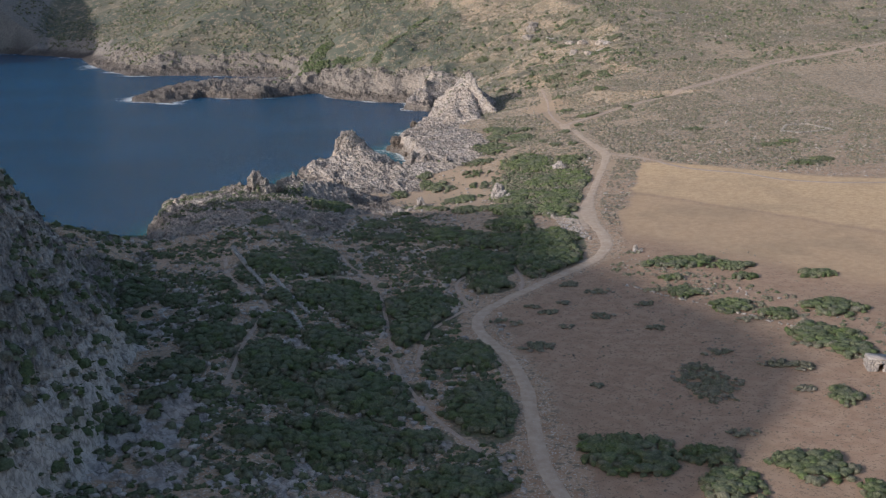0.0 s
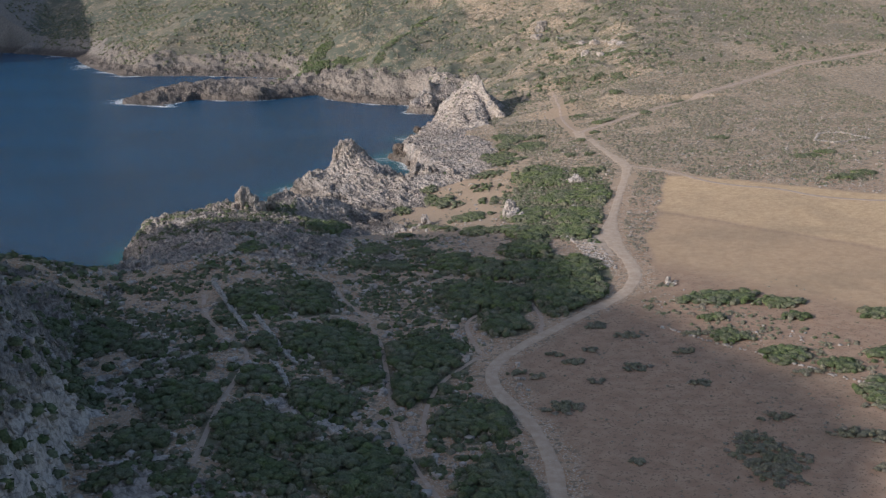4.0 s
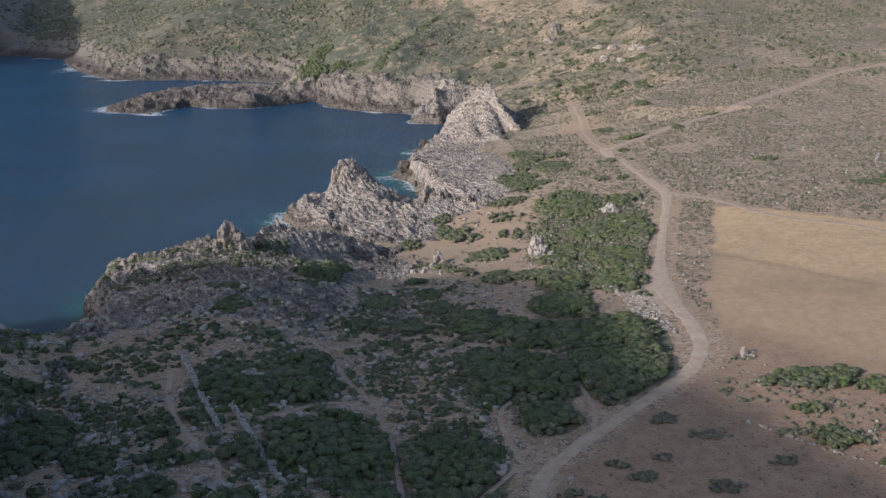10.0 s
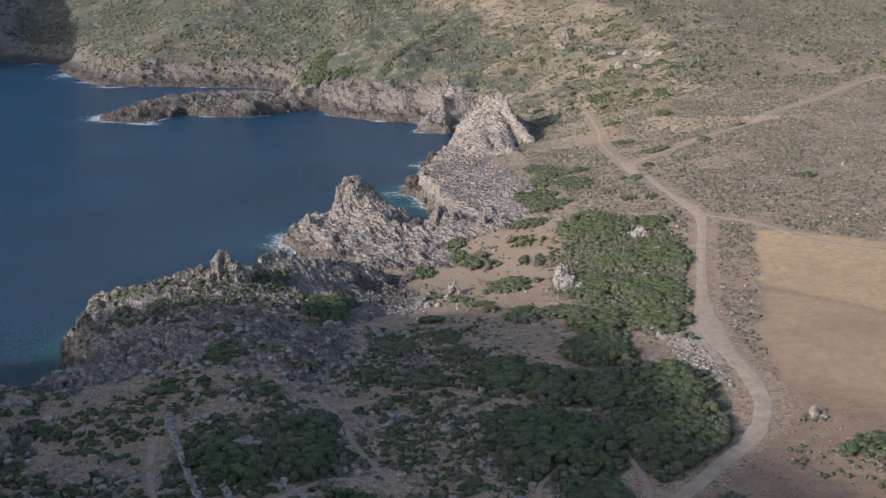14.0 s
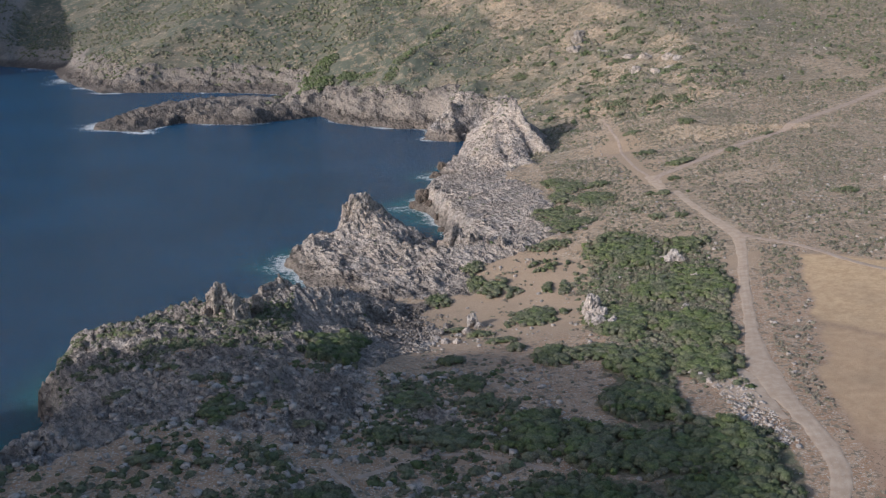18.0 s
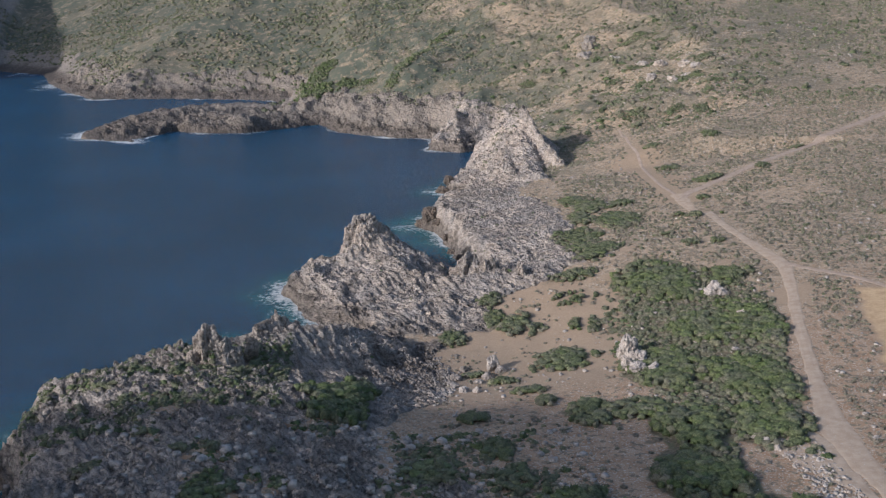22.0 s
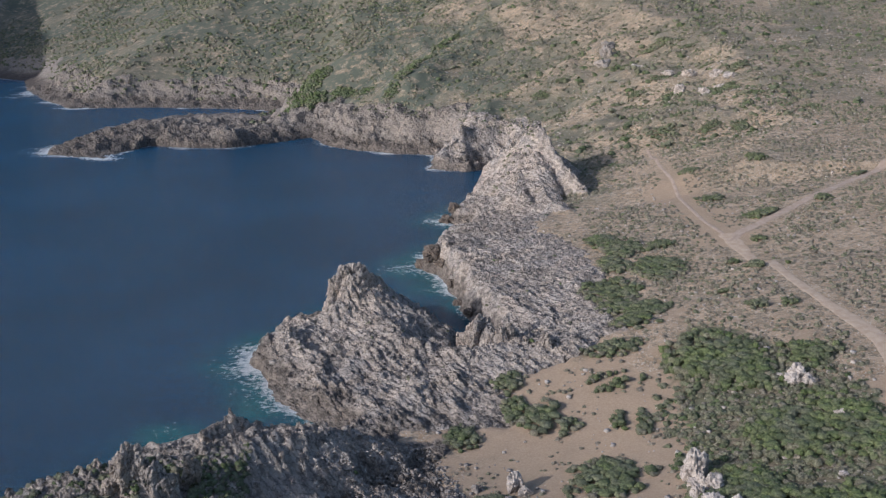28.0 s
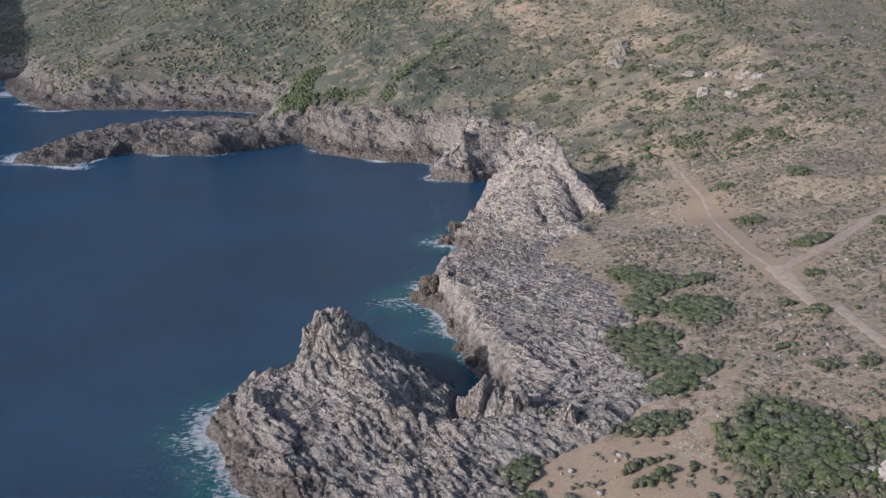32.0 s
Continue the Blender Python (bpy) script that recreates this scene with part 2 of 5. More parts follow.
def rock_mask(x, y, sd, proud):
    n = fbm(x, y, 14, 4, 31)
    width = 10 + 20 * smooth(y, 375, 400) * smooth(-y, -560, -500) + 14 * smooth(-y, -375, -340) * smooth(-x, -20, 5)
    width = np.where(y > 640, 20 + 10 * smooth(y, 790, 830), width)
    shore = smooth(width + 14 * (n - 0.5) - sd, 0, 4)
    # the gravel cove and sandy ground behind it
    shore = shore * (1 - 0.9 * np.exp(-((x - 22) / 9) ** 2 - ((y - 350) / 13) ** 2))
    massif = smooth(24 + 10 * (n - 0.5) - x + 0.25 * (y - 385), 0, 4) * smooth(y + 0.3 * x, 372, 380) * smooth(-y, -450, -440)
    massif = np.maximum(massif, smooth(29 + 15 * smooth(y, 372, 381) + 9 * (n - 0.5) - x, 0, 4) * smooth(x, 0, 3) * smooth(y + 0.1 * x, 361, 366) * smooth(-y, -400, -390))
    slab = smooth(52 + 14 * (n - 0.5) - x, 0, 4) * smooth(y, 381, 388) * smooth(-y, -520, -500)
    soil = smooth(fbm(x, y, 6, 3, 35), 0.55, 0.66) * smooth(-y, -345, -335) * smooth(sd, 3, 8)
    slope = smooth(fbm(x, y, 8, 4, 33), 0.46, 0.56) * smooth(-x, -6, 6) * smooth(y, 262, 272) * smooth(-y, -350, -335)
    slope = np.maximum(slope, smooth(fbm(x, y, 9, 4, 39), 0.63, 0.71) * smooth(-x, -30, 0) * smooth(-y, -300, -285))
    patches = slope + smooth(n, 0.6, 0.7) * (smooth(-x, -8, 20) * smooth(-y, -330, -290))
    out = np.maximum(np.maximum(shore * (1 - 0.45 * soil), smooth(proud, 0.2, 1.2)), patches)
    # bare rock and scree from the headland down to the cove
    edge = np.interp(y, [298, 304, 311, 320, 335, 357], [-3, 3, 6, 11, 15, 15])
    out = np.maximum(out, 0.85 * smooth(edge + 7 * (n - 0.5) - x, 0, 2) * smooth(y, 298, 304) * smooth(-y, -362, -356) * smooth(x, -30, -24))
    islet = smooth(-x, 20, 30) * smooth(y, 650, 660) * smooth(-y, -815, -780)
    return np.clip(np.maximum(np.maximum(out, islet), np.maximum(massif, slab)), 0, 1)


ROAD = [(36, 100), (31, 118), (28.5, 132), (27, 145), (28, 157), (29.5, 172), (28, 187), (24.5, 198), (25, 208), (33, 218), (46, 231), (56, 241),
        (61, 250), (63, 260), (63, 273), (63.5, 285), (67, 300), (73, 319), (80, 342), (86, 360), (88, 369), (87, 380), (85.7, 396), (85.6, 413), (87, 432), (88, 446)]
TRACK_HILL = [(87, 440), (91, 446), (97, 450), (125, 475), (148, 494), (182, 521), (213, 548), (244, 559), (330, 600)]
TRACK_SHORE = [(87.5, 444), (87, 460), (88, 475), (92, 505), (95, 530), (98, 555)]
TRACK_FIELD = [(88, 370), (91, 364), (99, 354.5), (104, 338), (111, 329.5), (120, 324), (127, 310), (147, 301), (190, 296)]


TRAILS = [
    [(-27, 240), (-25.5, 228), (-20.5, 216), (-15.3, 209.5), (-16.5, 198), (-18.5, 184), (-19.3, 168)],
    [(-10.4, 225), (-6, 231), (-0.5, 235), (5, 231.5), (6.8, 222), (7.3, 210.5), (7.7, 197.6), (8.1, 183.5), (11.2, 168.7), (14.1, 159.6), (19, 149)],
    [(-6, 259), (-1.5, 252), (-0.6, 245), (4.9, 234)],
    [(24, 213), (20, 208), (16.5, 203), (13.2, 194), (12, 183)],
    [(24, 214), (23.4, 221), (22.7, 230), (27, 236)],
    [(36, 222), (38, 230), (37, 240)],
    [(62, 392), (54, 381), (46.5, 370), (41, 348), (39.5, 328), (36.6, 307)],
    [(46.5, 370), (36.7, 367), (28, 352), (22.4, 357.8)],
    [(-1.6, 256.5), (2.8, 260.5), (7.5, 264.3), (14.4, 265.3), (24, 258)],
]


WALLS = [[(-26.2, 248), (-23.4, 238.6), (-20, 228), (-17.2, 220)], [(-16.3, 228), (-15, 224.7), (-12.3, 217.5), (-9.9, 211), (-7.9, 206.5)], [(-11.5, 206), (-9.5, 200.5), (-8.5, 196)]]


def trail_dist(x, y):
    """Distance to the trodden paths, and to walls that stand clear of growth."""
    out = np.full(np.shape(x), 1e9)
    for line in WALLS:
        out = np.minimum(out, seg_dist(x, y, line)[0] + 0.05)
    for line in TRAILS:
        out = np.minimum(out, seg_dist(x, y, line)[0])
    return out


def road_mask(x, y):
    out = np.zeros(np.shape(x))
    for line, half in ((ROAD, 1.7), (TRACK_HILL, 1.6), (TRACK_SHORE, 1.0), (TRACK_FIELD, 0.8)):
        d, _ = seg_dist(x, y, line)
        out = np.maximum(out, smooth(half + 2.0 - d, 0, 1.5))
    return out


# where bushes grow: x, y, half breadth and half depth
THICK_NEAR = [(-7, 239, 6.1, 7.5), (-1, 217, 8.8, 10.2), (14, 214, 8.1, 9.8), (12, 201, 4.9, 6.7), (30, 227, 4.9, 5.5), (28, 244, 9.2, 9.5), (44, 243, 8.5, 10.3),
              (39, 259, 8.4, 4.3), (21, 186, 6.6, 6.3), (21, 163, 5.2, 10.6), (-3, 192, 5.7, 4.4), (-12, 180, 7.4, 6.9), (2, 170, 7.5, 9.2), (-9, 166, 5.5, 4.5), (-2, 152, 7.7, 8), (14, 139, 7.9, 5.8), (6, 164, 4.1, 2.5)]
THICK_SHADE = [(-17, 234, 6.4, 7.4), (-7, 243, 5.7, 9.4), (24, 242, 4.8, 9.4), (32, 241, 5.8, 9.4), (42, 242, 6.8, 9.8), (50, 257, 6.3, 11.9), (-11, 213, 4.9, 4.5), (3, 205, 4.7, 3.9), (-13, 198, 4.5, 4.4), (-23, 210, 2.4, 1.3), (-24, 202, 3.1, 3), (-33, 211, 3.3, 3.5), (-42, 222, 4.4, 4.2), (-48, 236, 2.9, 1.4), (-22, 223, 3.5, 1.7)]
THICK_SLOPE = [(10, 173, 2.7, 2.8), (-51, 216, 5.6, 7.4), (-41, 217, 4.5, 7.4), (-24, 189, 4.8, 8.1), (-13, 180, 6.4, 8.4), (-4, 193, 4.9, 6.7), (-27, 175, 3.6, 4.3), (-40, 189, 3.9, 5.3), (-13, 149, 4.6, 3.7), (1, 152, 5.5, 4.7), (10, 153, 4.7, 3.9), (-34, 154, 3.2, 3.6), (-29, 164, 3.4, 2.6), (-21, 163, 2.9, 2.5)]
THICK_FIELD = [(75, 235, 8.6, 3.6), (85, 230, 5.4, 2.4), (100, 221, 4.9, 2.4), (84, 222, 2.6, 1.5), (69, 224, 2.4, 1.4), (69, 214, 3.6, 3.4), (75, 204, 4.2, 3.8), (82, 198, 3.2, 2.8), (94, 200, 5.6, 4.7), (85, 185, 6.2, 6.4), (88, 178, 3, 4.8), (78, 159, 2.3, 3.6), (40, 147, 6.3, 3.1), (50, 144, 2.8, 1.4),
               (64, 137, 5.1, 4.7), (69, 129, 2, 3.5), (51, 134, 4.4, 5.1), (51, 142, 3.4, 2.5), (36, 146, 3.2, 5.3), (42, 141, 4.5, 4.4)]
THORN = [(47, 224, 2.1, 1.8), (52, 218, 3.4, 1.7), (59, 209, 2.7, 1.4), (37, 211, 2.2, 1.1), (39, 207, 2.3, 1.2), (43, 212, 1.5, 1.3), (49, 203, 2.3, 1.8), (58, 195, 2.1, 1.2), (29, 204, 1.9, 0.9), (32, 202, 1.4, 1.2), (41, 198, 1.4, 1.1), (34, 189, 3.4, 2.5), (41, 170, 1.3, 1.3), (65, 181, 2.9, 1.5), (59, 168, 5, 8.1), (73, 174, 2.7, 1.9), (77, 172, 2.4, 1.9), (73, 163, 2.3, 1.1), (58, 149, 2.5, 1.3), (29, 173, 1.6, 4), (64, 217, 2.9, 1.4), (76, 196, 2.7, 1.3), (81, 182, 2.2, 1.1)]
THICK_SUN = [(62, 367, 8.2, 13), (62, 342, 5.9, 10.9), (71, 338, 6.0, 13), (60, 312, 7.6, 12), (50, 322, 6.4, 11), (64, 306, 3.2, 8), (56, 293, 5.7, 8.3), (45, 294, 5.1, 9.6), (42, 278, 6, 8.0), (74, 366, 5.2, 4.6),
             (49, 263, 6.8, 7.5), (40, 261, 6.6, 7.2), (32, 264, 6.2, 7.3), (24, 269, 5.6, 7.6), (50, 254, 4.8, 3.6)]
THICK_COVE = [(40, 304, 4.4, 4.9), (32, 301, 2.9, 3.2), (54, 417, 5.3, 9.7), (56, 396, 4.3, 6.4), (66, 428, 6.0, 7.3), (72, 444, 3.4, 3.0), (63, 446, 6.4, 7.5),
              (15, 307, 2.2, 2.9), (17, 292, 2.7, 3.8), (18, 281, 2.6, 4.2), (7, 285, 4.3, 4.3), (11, 270, 4.8, 3.8), (3, 270, 3.2, 2.8),
              (17, 359, 2.9, 3.6), (26, 365, 2.3, 4.1), (31, 360, 4.2, 5.4), (36, 339, 6.4, 6.4), (43, 355, 2.7, 4.7), (23, 331, 2.9, 1.7), (26, 322, 3.4, 2.1), (28, 314, 1.6, 3.1), (33, 307, 3.9, 3.6), (19, 338, 2.3, 1.2),
              (26, 373, 2.2, 3.0), (43, 368, 4.9, 2.8), (51, 389, 4.2, 4), (52, 405, 3.6, 7), (58, 434, 3.6, 7), (46, 379, 5, 2.6), (60, 455, 4, 5)]
HEADLAND = [(-2.5, 322, 4.0, 6.0), (-6, 313, 6.4, 8.0), (-7, 304, 5.0, 4.0), (-21, 274, 2.8, 4.7), (-22, 286, 1.3, 1.3), (-29, 258, 1.9, 1.1), (-21, 256, 1.5, 0.9), (-38, 286, 2.2, 1.8), (-8, 269, 2.4, 1.2),
            (-13, 260, 1.9, 1.0), (-32, 326, 1.6, 1.2), (-41, 314, 1.8, 2.1), (-44, 306, 1.4, 1.7), (-32, 293, 1.1, 1.1), (-26, 286, 1.2, 0.9), (-19, 298, 1.3, 1.6), (-22, 322, 1.3, 2.1)]
BUSH = [(96, 484, 4.6, 3.4), (102, 459, 5.2, 3.2), (93, 438, 1.9, 1.6), (82, 424, 1.8, 1.2), (80, 388, 1.5, 1.3), (74, 388, 2, 1.2), (71, 397, 1.6, 1.0), (84, 411, 4.0, 2.6), (98, 509, 3.0, 2.2), (117, 506, 3.0, 1.8),
        (144, 363, 4.5, 3.0), (143, 332, 5.0, 2.6), (150, 336, 4.0, 2.2), (128, 400, 3.4, 2.4), (142, 491, 3.2, 2.2), (152, 368, 3.6, 2.2), (160, 579, 2.5, 3.2), (143, 582, 2.5, 2.6)]


# ---- ground sheet and sea ----
def steps(*runs):
    out = []
    for a, b, s in runs:
        out.append(np.arange(a, b, s))
    return np.concatenate(out)


def sheet(name, xs, ys, zfun):
    gx, gy = np.meshgrid(xs, ys)
    z, data = zfun(gx.ravel(), gy.ravel())
    nx, ny = len(xs), len(ys)
    co = np.stack([gx.ravel(), gy.ravel(), z], 1).astype(np.float32)
    i = (np.arange(ny - 1)[:, None] * nx + np.arange(nx - 1)).ravel()
    quads = np.stack([i, i + 1, i + nx + 1, i + nx], 1).astype(np.int32)
    me = bpy.data.meshes.new(name)
    me.vertices.add(len(co))
    me.vertices.foreach_set("co", co.ravel())
    me.loops.add(quads.size)
    me.loops.foreach_set("vertex_index", quads.ravel())
    me.polygons.add(len(quads))
    me.polygons.foreach_set("loop_start", np.arange(0, quads.size, 4, dtype=np.int32))
    me.update(calc_edges=True)
    for key, rgb in data.items():
        att = me.color_attributes.new(key, "FLOAT_COLOR", "POINT")
        att.data.foreach_set("color", np.concatenate([rgb, np.ones((len(rgb), 1))], 1).astype(np.float32).ravel())
    return new(name, me)


def ground_data(x, y):
    z, sd, rock = height(x, y)
    # dry grass of the two fields beside the road
    inside = smooth(x - np.interp(y, [105, 130, 172, 208, 215, 231, 243, 250, 260, 275, 285, 300, 319, 342, 368], [37, 31, 32, 28, 33.5, 49, 60, 63.5, 66.5, 69, 72, 78, 84.5, 91, 97]) + 5 * (fbm(x, y, 7, 3, 6) - 0.5), 0, 2)
    field = inside * smooth(np.interp(x, [20, 100, 140, 200], [372, 350, 315, 290]) - y + 3 * (fbm(x, y, 8, 3, 3) - .5), 0, 3)
    sand = smooth(0.6 * np.exp(-((x - 37) / 22) ** 2 - ((y - 352) / 32) ** 2) + 0.9 * fbm(x, y, 10, 3, 9) - 0.3, 0.2, 0.42) * smooth(-np.abs(y - 360), -50, -30)
    sand = np.maximum(sand, smooth(7 - np.hypot((x - 88.5) / 1.1, (y - 444) / 1.5), 0, 3) * 0.8)
    sand = np.maximum(sand, 0.85 * smooth(9.5 + 9 * (fbm(x, y, 9, 3, 14) - 0.5) - seg_dist(x, y, TRACK_SHORE)[0], 0, 4) * smooth(-y, -545, -500))
    lie = 0.773 * x + 0.636 * y + 3 * (fbm(x, y, 10, 3, 4) - 0.5)
    straw = field * (0.32 * smooth(lie, 258, 261) + 0.1 * smooth(lie, 280, 284) + 0.58 * smooth(lie, 212, 226) - 0.45 * np.exp(-((lie - 258.5) / 0.9) ** 2))
    green = np.clip(smooth(fbm(x, y, 30, 4, 19), 0.4, 0.6) * smooth(y, 420, 600) * (0.5 + 0.5 * smooth(-x, -120, -50)) + (0.62 + 0.6 * (fbm(x / 2, y, 26, 4, 21) - 0.3)) * smooth(-x, -70, 10) * smooth(y, 640, 740), 0, 1)
    wet = smooth(-z + 2.2 * (fbm(x, y, 6, 3, 83) - 0.5) + 1.5 * smooth(y, 560, 640), -2.4 - 1.2 * smooth(y, 600, 680), -0.6 - 0.6 * smooth(y, 600, 680)) * (sd > -2)
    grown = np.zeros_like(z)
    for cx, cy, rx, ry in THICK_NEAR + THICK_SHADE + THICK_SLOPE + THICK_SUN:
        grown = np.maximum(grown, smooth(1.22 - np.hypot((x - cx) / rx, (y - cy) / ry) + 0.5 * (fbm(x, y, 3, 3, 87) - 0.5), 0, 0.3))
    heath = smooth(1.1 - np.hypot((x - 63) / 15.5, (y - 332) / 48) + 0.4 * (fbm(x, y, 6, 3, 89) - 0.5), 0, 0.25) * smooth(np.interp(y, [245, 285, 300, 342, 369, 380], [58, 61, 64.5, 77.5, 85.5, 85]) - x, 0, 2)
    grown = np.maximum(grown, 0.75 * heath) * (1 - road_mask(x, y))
    return z, {"cover": np.stack([rock, field, sand], 1), "extra": np.stack([straw, green, wet], 1), "growth": np.stack([grown, grown, grown], 1)}


def mat(name):
    m = bpy.data.materials.new(name)
    m.use_nodes = True
    nt = m.node_tree
    return m, nt, nt.nodes["Principled BSDF"]


def mixc(nt, fac, a, b):
    n = nt.nodes.new("ShaderNodeMix")
    n.data_type = "RGBA"
    for sock, value in ((n.inputs[0], fac), (n.inputs[6], a), (n.inputs[7], b)):
        if isinstance(value, bpy.types.NodeSocket):
            nt.links.new(value, sock)
        else:
            sock.default_value = value if isinstance(value, float) else (*value, 1)
    return n.outputs[2]


def noise_tex(nt, size, detail=4.0, rough=0.55, coord=None, kind="noise", stretch=None):
    """A noise of blobs about size metres across, in world metres."""
    g = nt.nodes.new("ShaderNodeNewGeometry")
    src = g.outputs["Position"] if coord is None else coord
    mp = nt.nodes.new("ShaderNodeMapping")
    nt.links.new(src, mp.inputs[0])
    s = 1.0 / size
    mp.inputs["Scale"].default_value = (s, s, s) if stretch is None else tuple(s * k for k in stretch)
    if kind == "noise":
        t = nt.nodes.new("ShaderNodeTexNoise")
        t.inputs["Detail"].default_value, t.inputs["Roughness"].default_value = detail, rough
    else:
        t = nt.nodes.new("ShaderNodeTexVoronoi")
        t.inputs["Randomness"].default_value = 1.0
    t.inputs["Scale"].default_value = 1.0
    nt.links.new(mp.outputs[0], t.inputs["Vector"])
    return t.outputs[0]


def ramp(nt, src, lo, hi):
    n = nt.nodes.new("ShaderNodeMapRange")
    n.interpolation_type = "SMOOTHSTEP"
    nt.links.new(src, n.inputs[0])
    n.inputs[1].default_value, n.inputs[2].default_value = lo, hi
    return n.outputs[0]


def mul(nt, a, b, op="MULTIPLY"):
    n = nt.nodes.new("ShaderNodeMath")
    n.operation = op
    for sock, v in ((n.inputs[0], a), (n.inputs[1], b)):
        if isinstance(v, bpy.types.NodeSocket):
            nt.links.new(v, sock)
        else:
            sock.default_value = v
    return n.outputs[0]


def bump(nt, bsdf, src, strength, dist):
    b = nt.nodes.new("ShaderNodeBump")
    b.inputs["Strength"].default_value, b.inputs["Distance"].default_value = strength, dist
    nt.links.new(src, b.inputs["Height"])
    nt.links.new(b.outputs[0], bsdf.inputs["Normal"])


def bedded(nt, size, detail=5.0, rough=0.65, kind="noise"):
    """Noise drawn out along the rock's beds."""
    g, first = nt.nodes.new("ShaderNodeNewGeometry"), nt.nodes.new("ShaderNodeMapping")
    nt.links.new(g.outputs["Position"], first.inputs[0])
    first.inputs["Rotation"].default_value = (0, 0, 0.985)
    return noise_tex(nt, size, detail, rough, first.outputs[0], kind, (0.5 if kind == "cells" else 0.42, 1, 0.8))


def rock_colour(nt):
    grain, big = bedded(nt, 0.8, 6, 0.7), noise_tex(nt, 7.0, 4)
    top = nt.nodes.new("ShaderNodeSeparateXYZ")
    nt.links.new(nt.nodes.new("ShaderNodeNewGeometry").outputs["True Normal"], top.inputs[0])
    fresh = mul(nt, ramp(nt, top.outputs[2], 0.85, 0.35), mul(nt, ramp(nt, big, 0.3, 0.6), 0.85))
    # grey weathered tops, beige where the rock breaks away
    warm = mixc(nt, ramp(nt, big, 0.4, 0.62), (0.375, 0.342, 0.318), (0.48, 0.4, 0.335))
    warm = mixc(nt, fresh, warm, (0.47, 0.385, 0.312))
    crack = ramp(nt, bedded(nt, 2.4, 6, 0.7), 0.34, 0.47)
    # cream where fresh, brown-grey where old
    warm = mixc(nt, mul(nt, ramp(nt, noise_tex(nt, 16.0, 3), 0.44, 0.6), 0.4), warm, (0.25, 0.215, 0.185))
    dark = mixc(nt, ramp(nt, grain, 0.38, 0.58), (0.19, 0.17, 0.155), (0.62, 0.54, 0.47))
    col = mixc(nt, 0.5, warm, dark)
    split = nt.nodes.new("ShaderNodeTexVoronoi")
    split.feature = "DISTANCE_TO_EDGE"
    split.inputs["Scale"].default_value = 1.0
    beds = nt.nodes.new("ShaderNodeMapping")
    nt.links.new(nt.nodes.new("ShaderNodeNewGeometry").outputs["Position"], beds.inputs[0])
    beds.inputs["Rotation"].default_value, beds.inputs["Scale"].default_value = (0, 0, 0.985), (0.45, 0.8, 0.7)
    nt.links.new(beds.outputs[0], split.inputs["Vector"])
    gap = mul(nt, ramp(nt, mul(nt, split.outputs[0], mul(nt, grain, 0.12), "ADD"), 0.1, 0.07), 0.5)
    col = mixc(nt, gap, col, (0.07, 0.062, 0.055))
    # soil and grit lodged on the level places
    lodged = mul(nt, ramp(nt, top.outputs[2], 0.86, 0.97), ramp(nt, noise_tex(nt, 4.5, 5), 0.5, 0.62))
    col = mixc(nt, mul(nt, lodged, 0.8), col, (0.35, 0.265, 0.2))
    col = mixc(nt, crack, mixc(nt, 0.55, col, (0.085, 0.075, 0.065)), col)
    g, xyz = nt.nodes.new("ShaderNodeNewGeometry"), nt.nodes.new("ShaderNodeSeparateXYZ")
    nt.links.new(g.outputs["Position"], xyz.inputs[0])
    # the darker stone of the far shore
    col = mixc(nt, mul(nt, ramp(nt, xyz.outputs[1], 640, 700), 0.7), col, mixc(nt, grain, (0.11, 0.096, 0.083), (0.27, 0.235, 0.2)))
    # brown splash zone over the water
    reach = mul(nt, noise_tex(nt, 5, 4), mul(nt, ramp(nt, xyz.outputs[1], 600, 690), 1.6, "MULTIPLY"), "ADD")
    tide = ramp(nt, mul(nt, xyz.outputs[2], mul(nt, reach, mul(nt, noise_tex(nt, 5, 4), 7.0), "ADD"), "SUBTRACT"), 1.4, -2.0)
    return mixc(nt, mul(nt, tide, 0.8), col, mixc(nt, ramp(nt, grain, 0.35, 0.62), (0.05, 0.043, 0.037), (0.21, 0.175, 0.148)))


def attribute(nt, name):
    a = nt.nodes.new("ShaderNodeVertexColor")
    a.layer_name = name
    s = nt.nodes.new("ShaderNodeSeparateColor")
    nt.links.new(a.outputs[0], s.inputs[0])
    return s.outputs


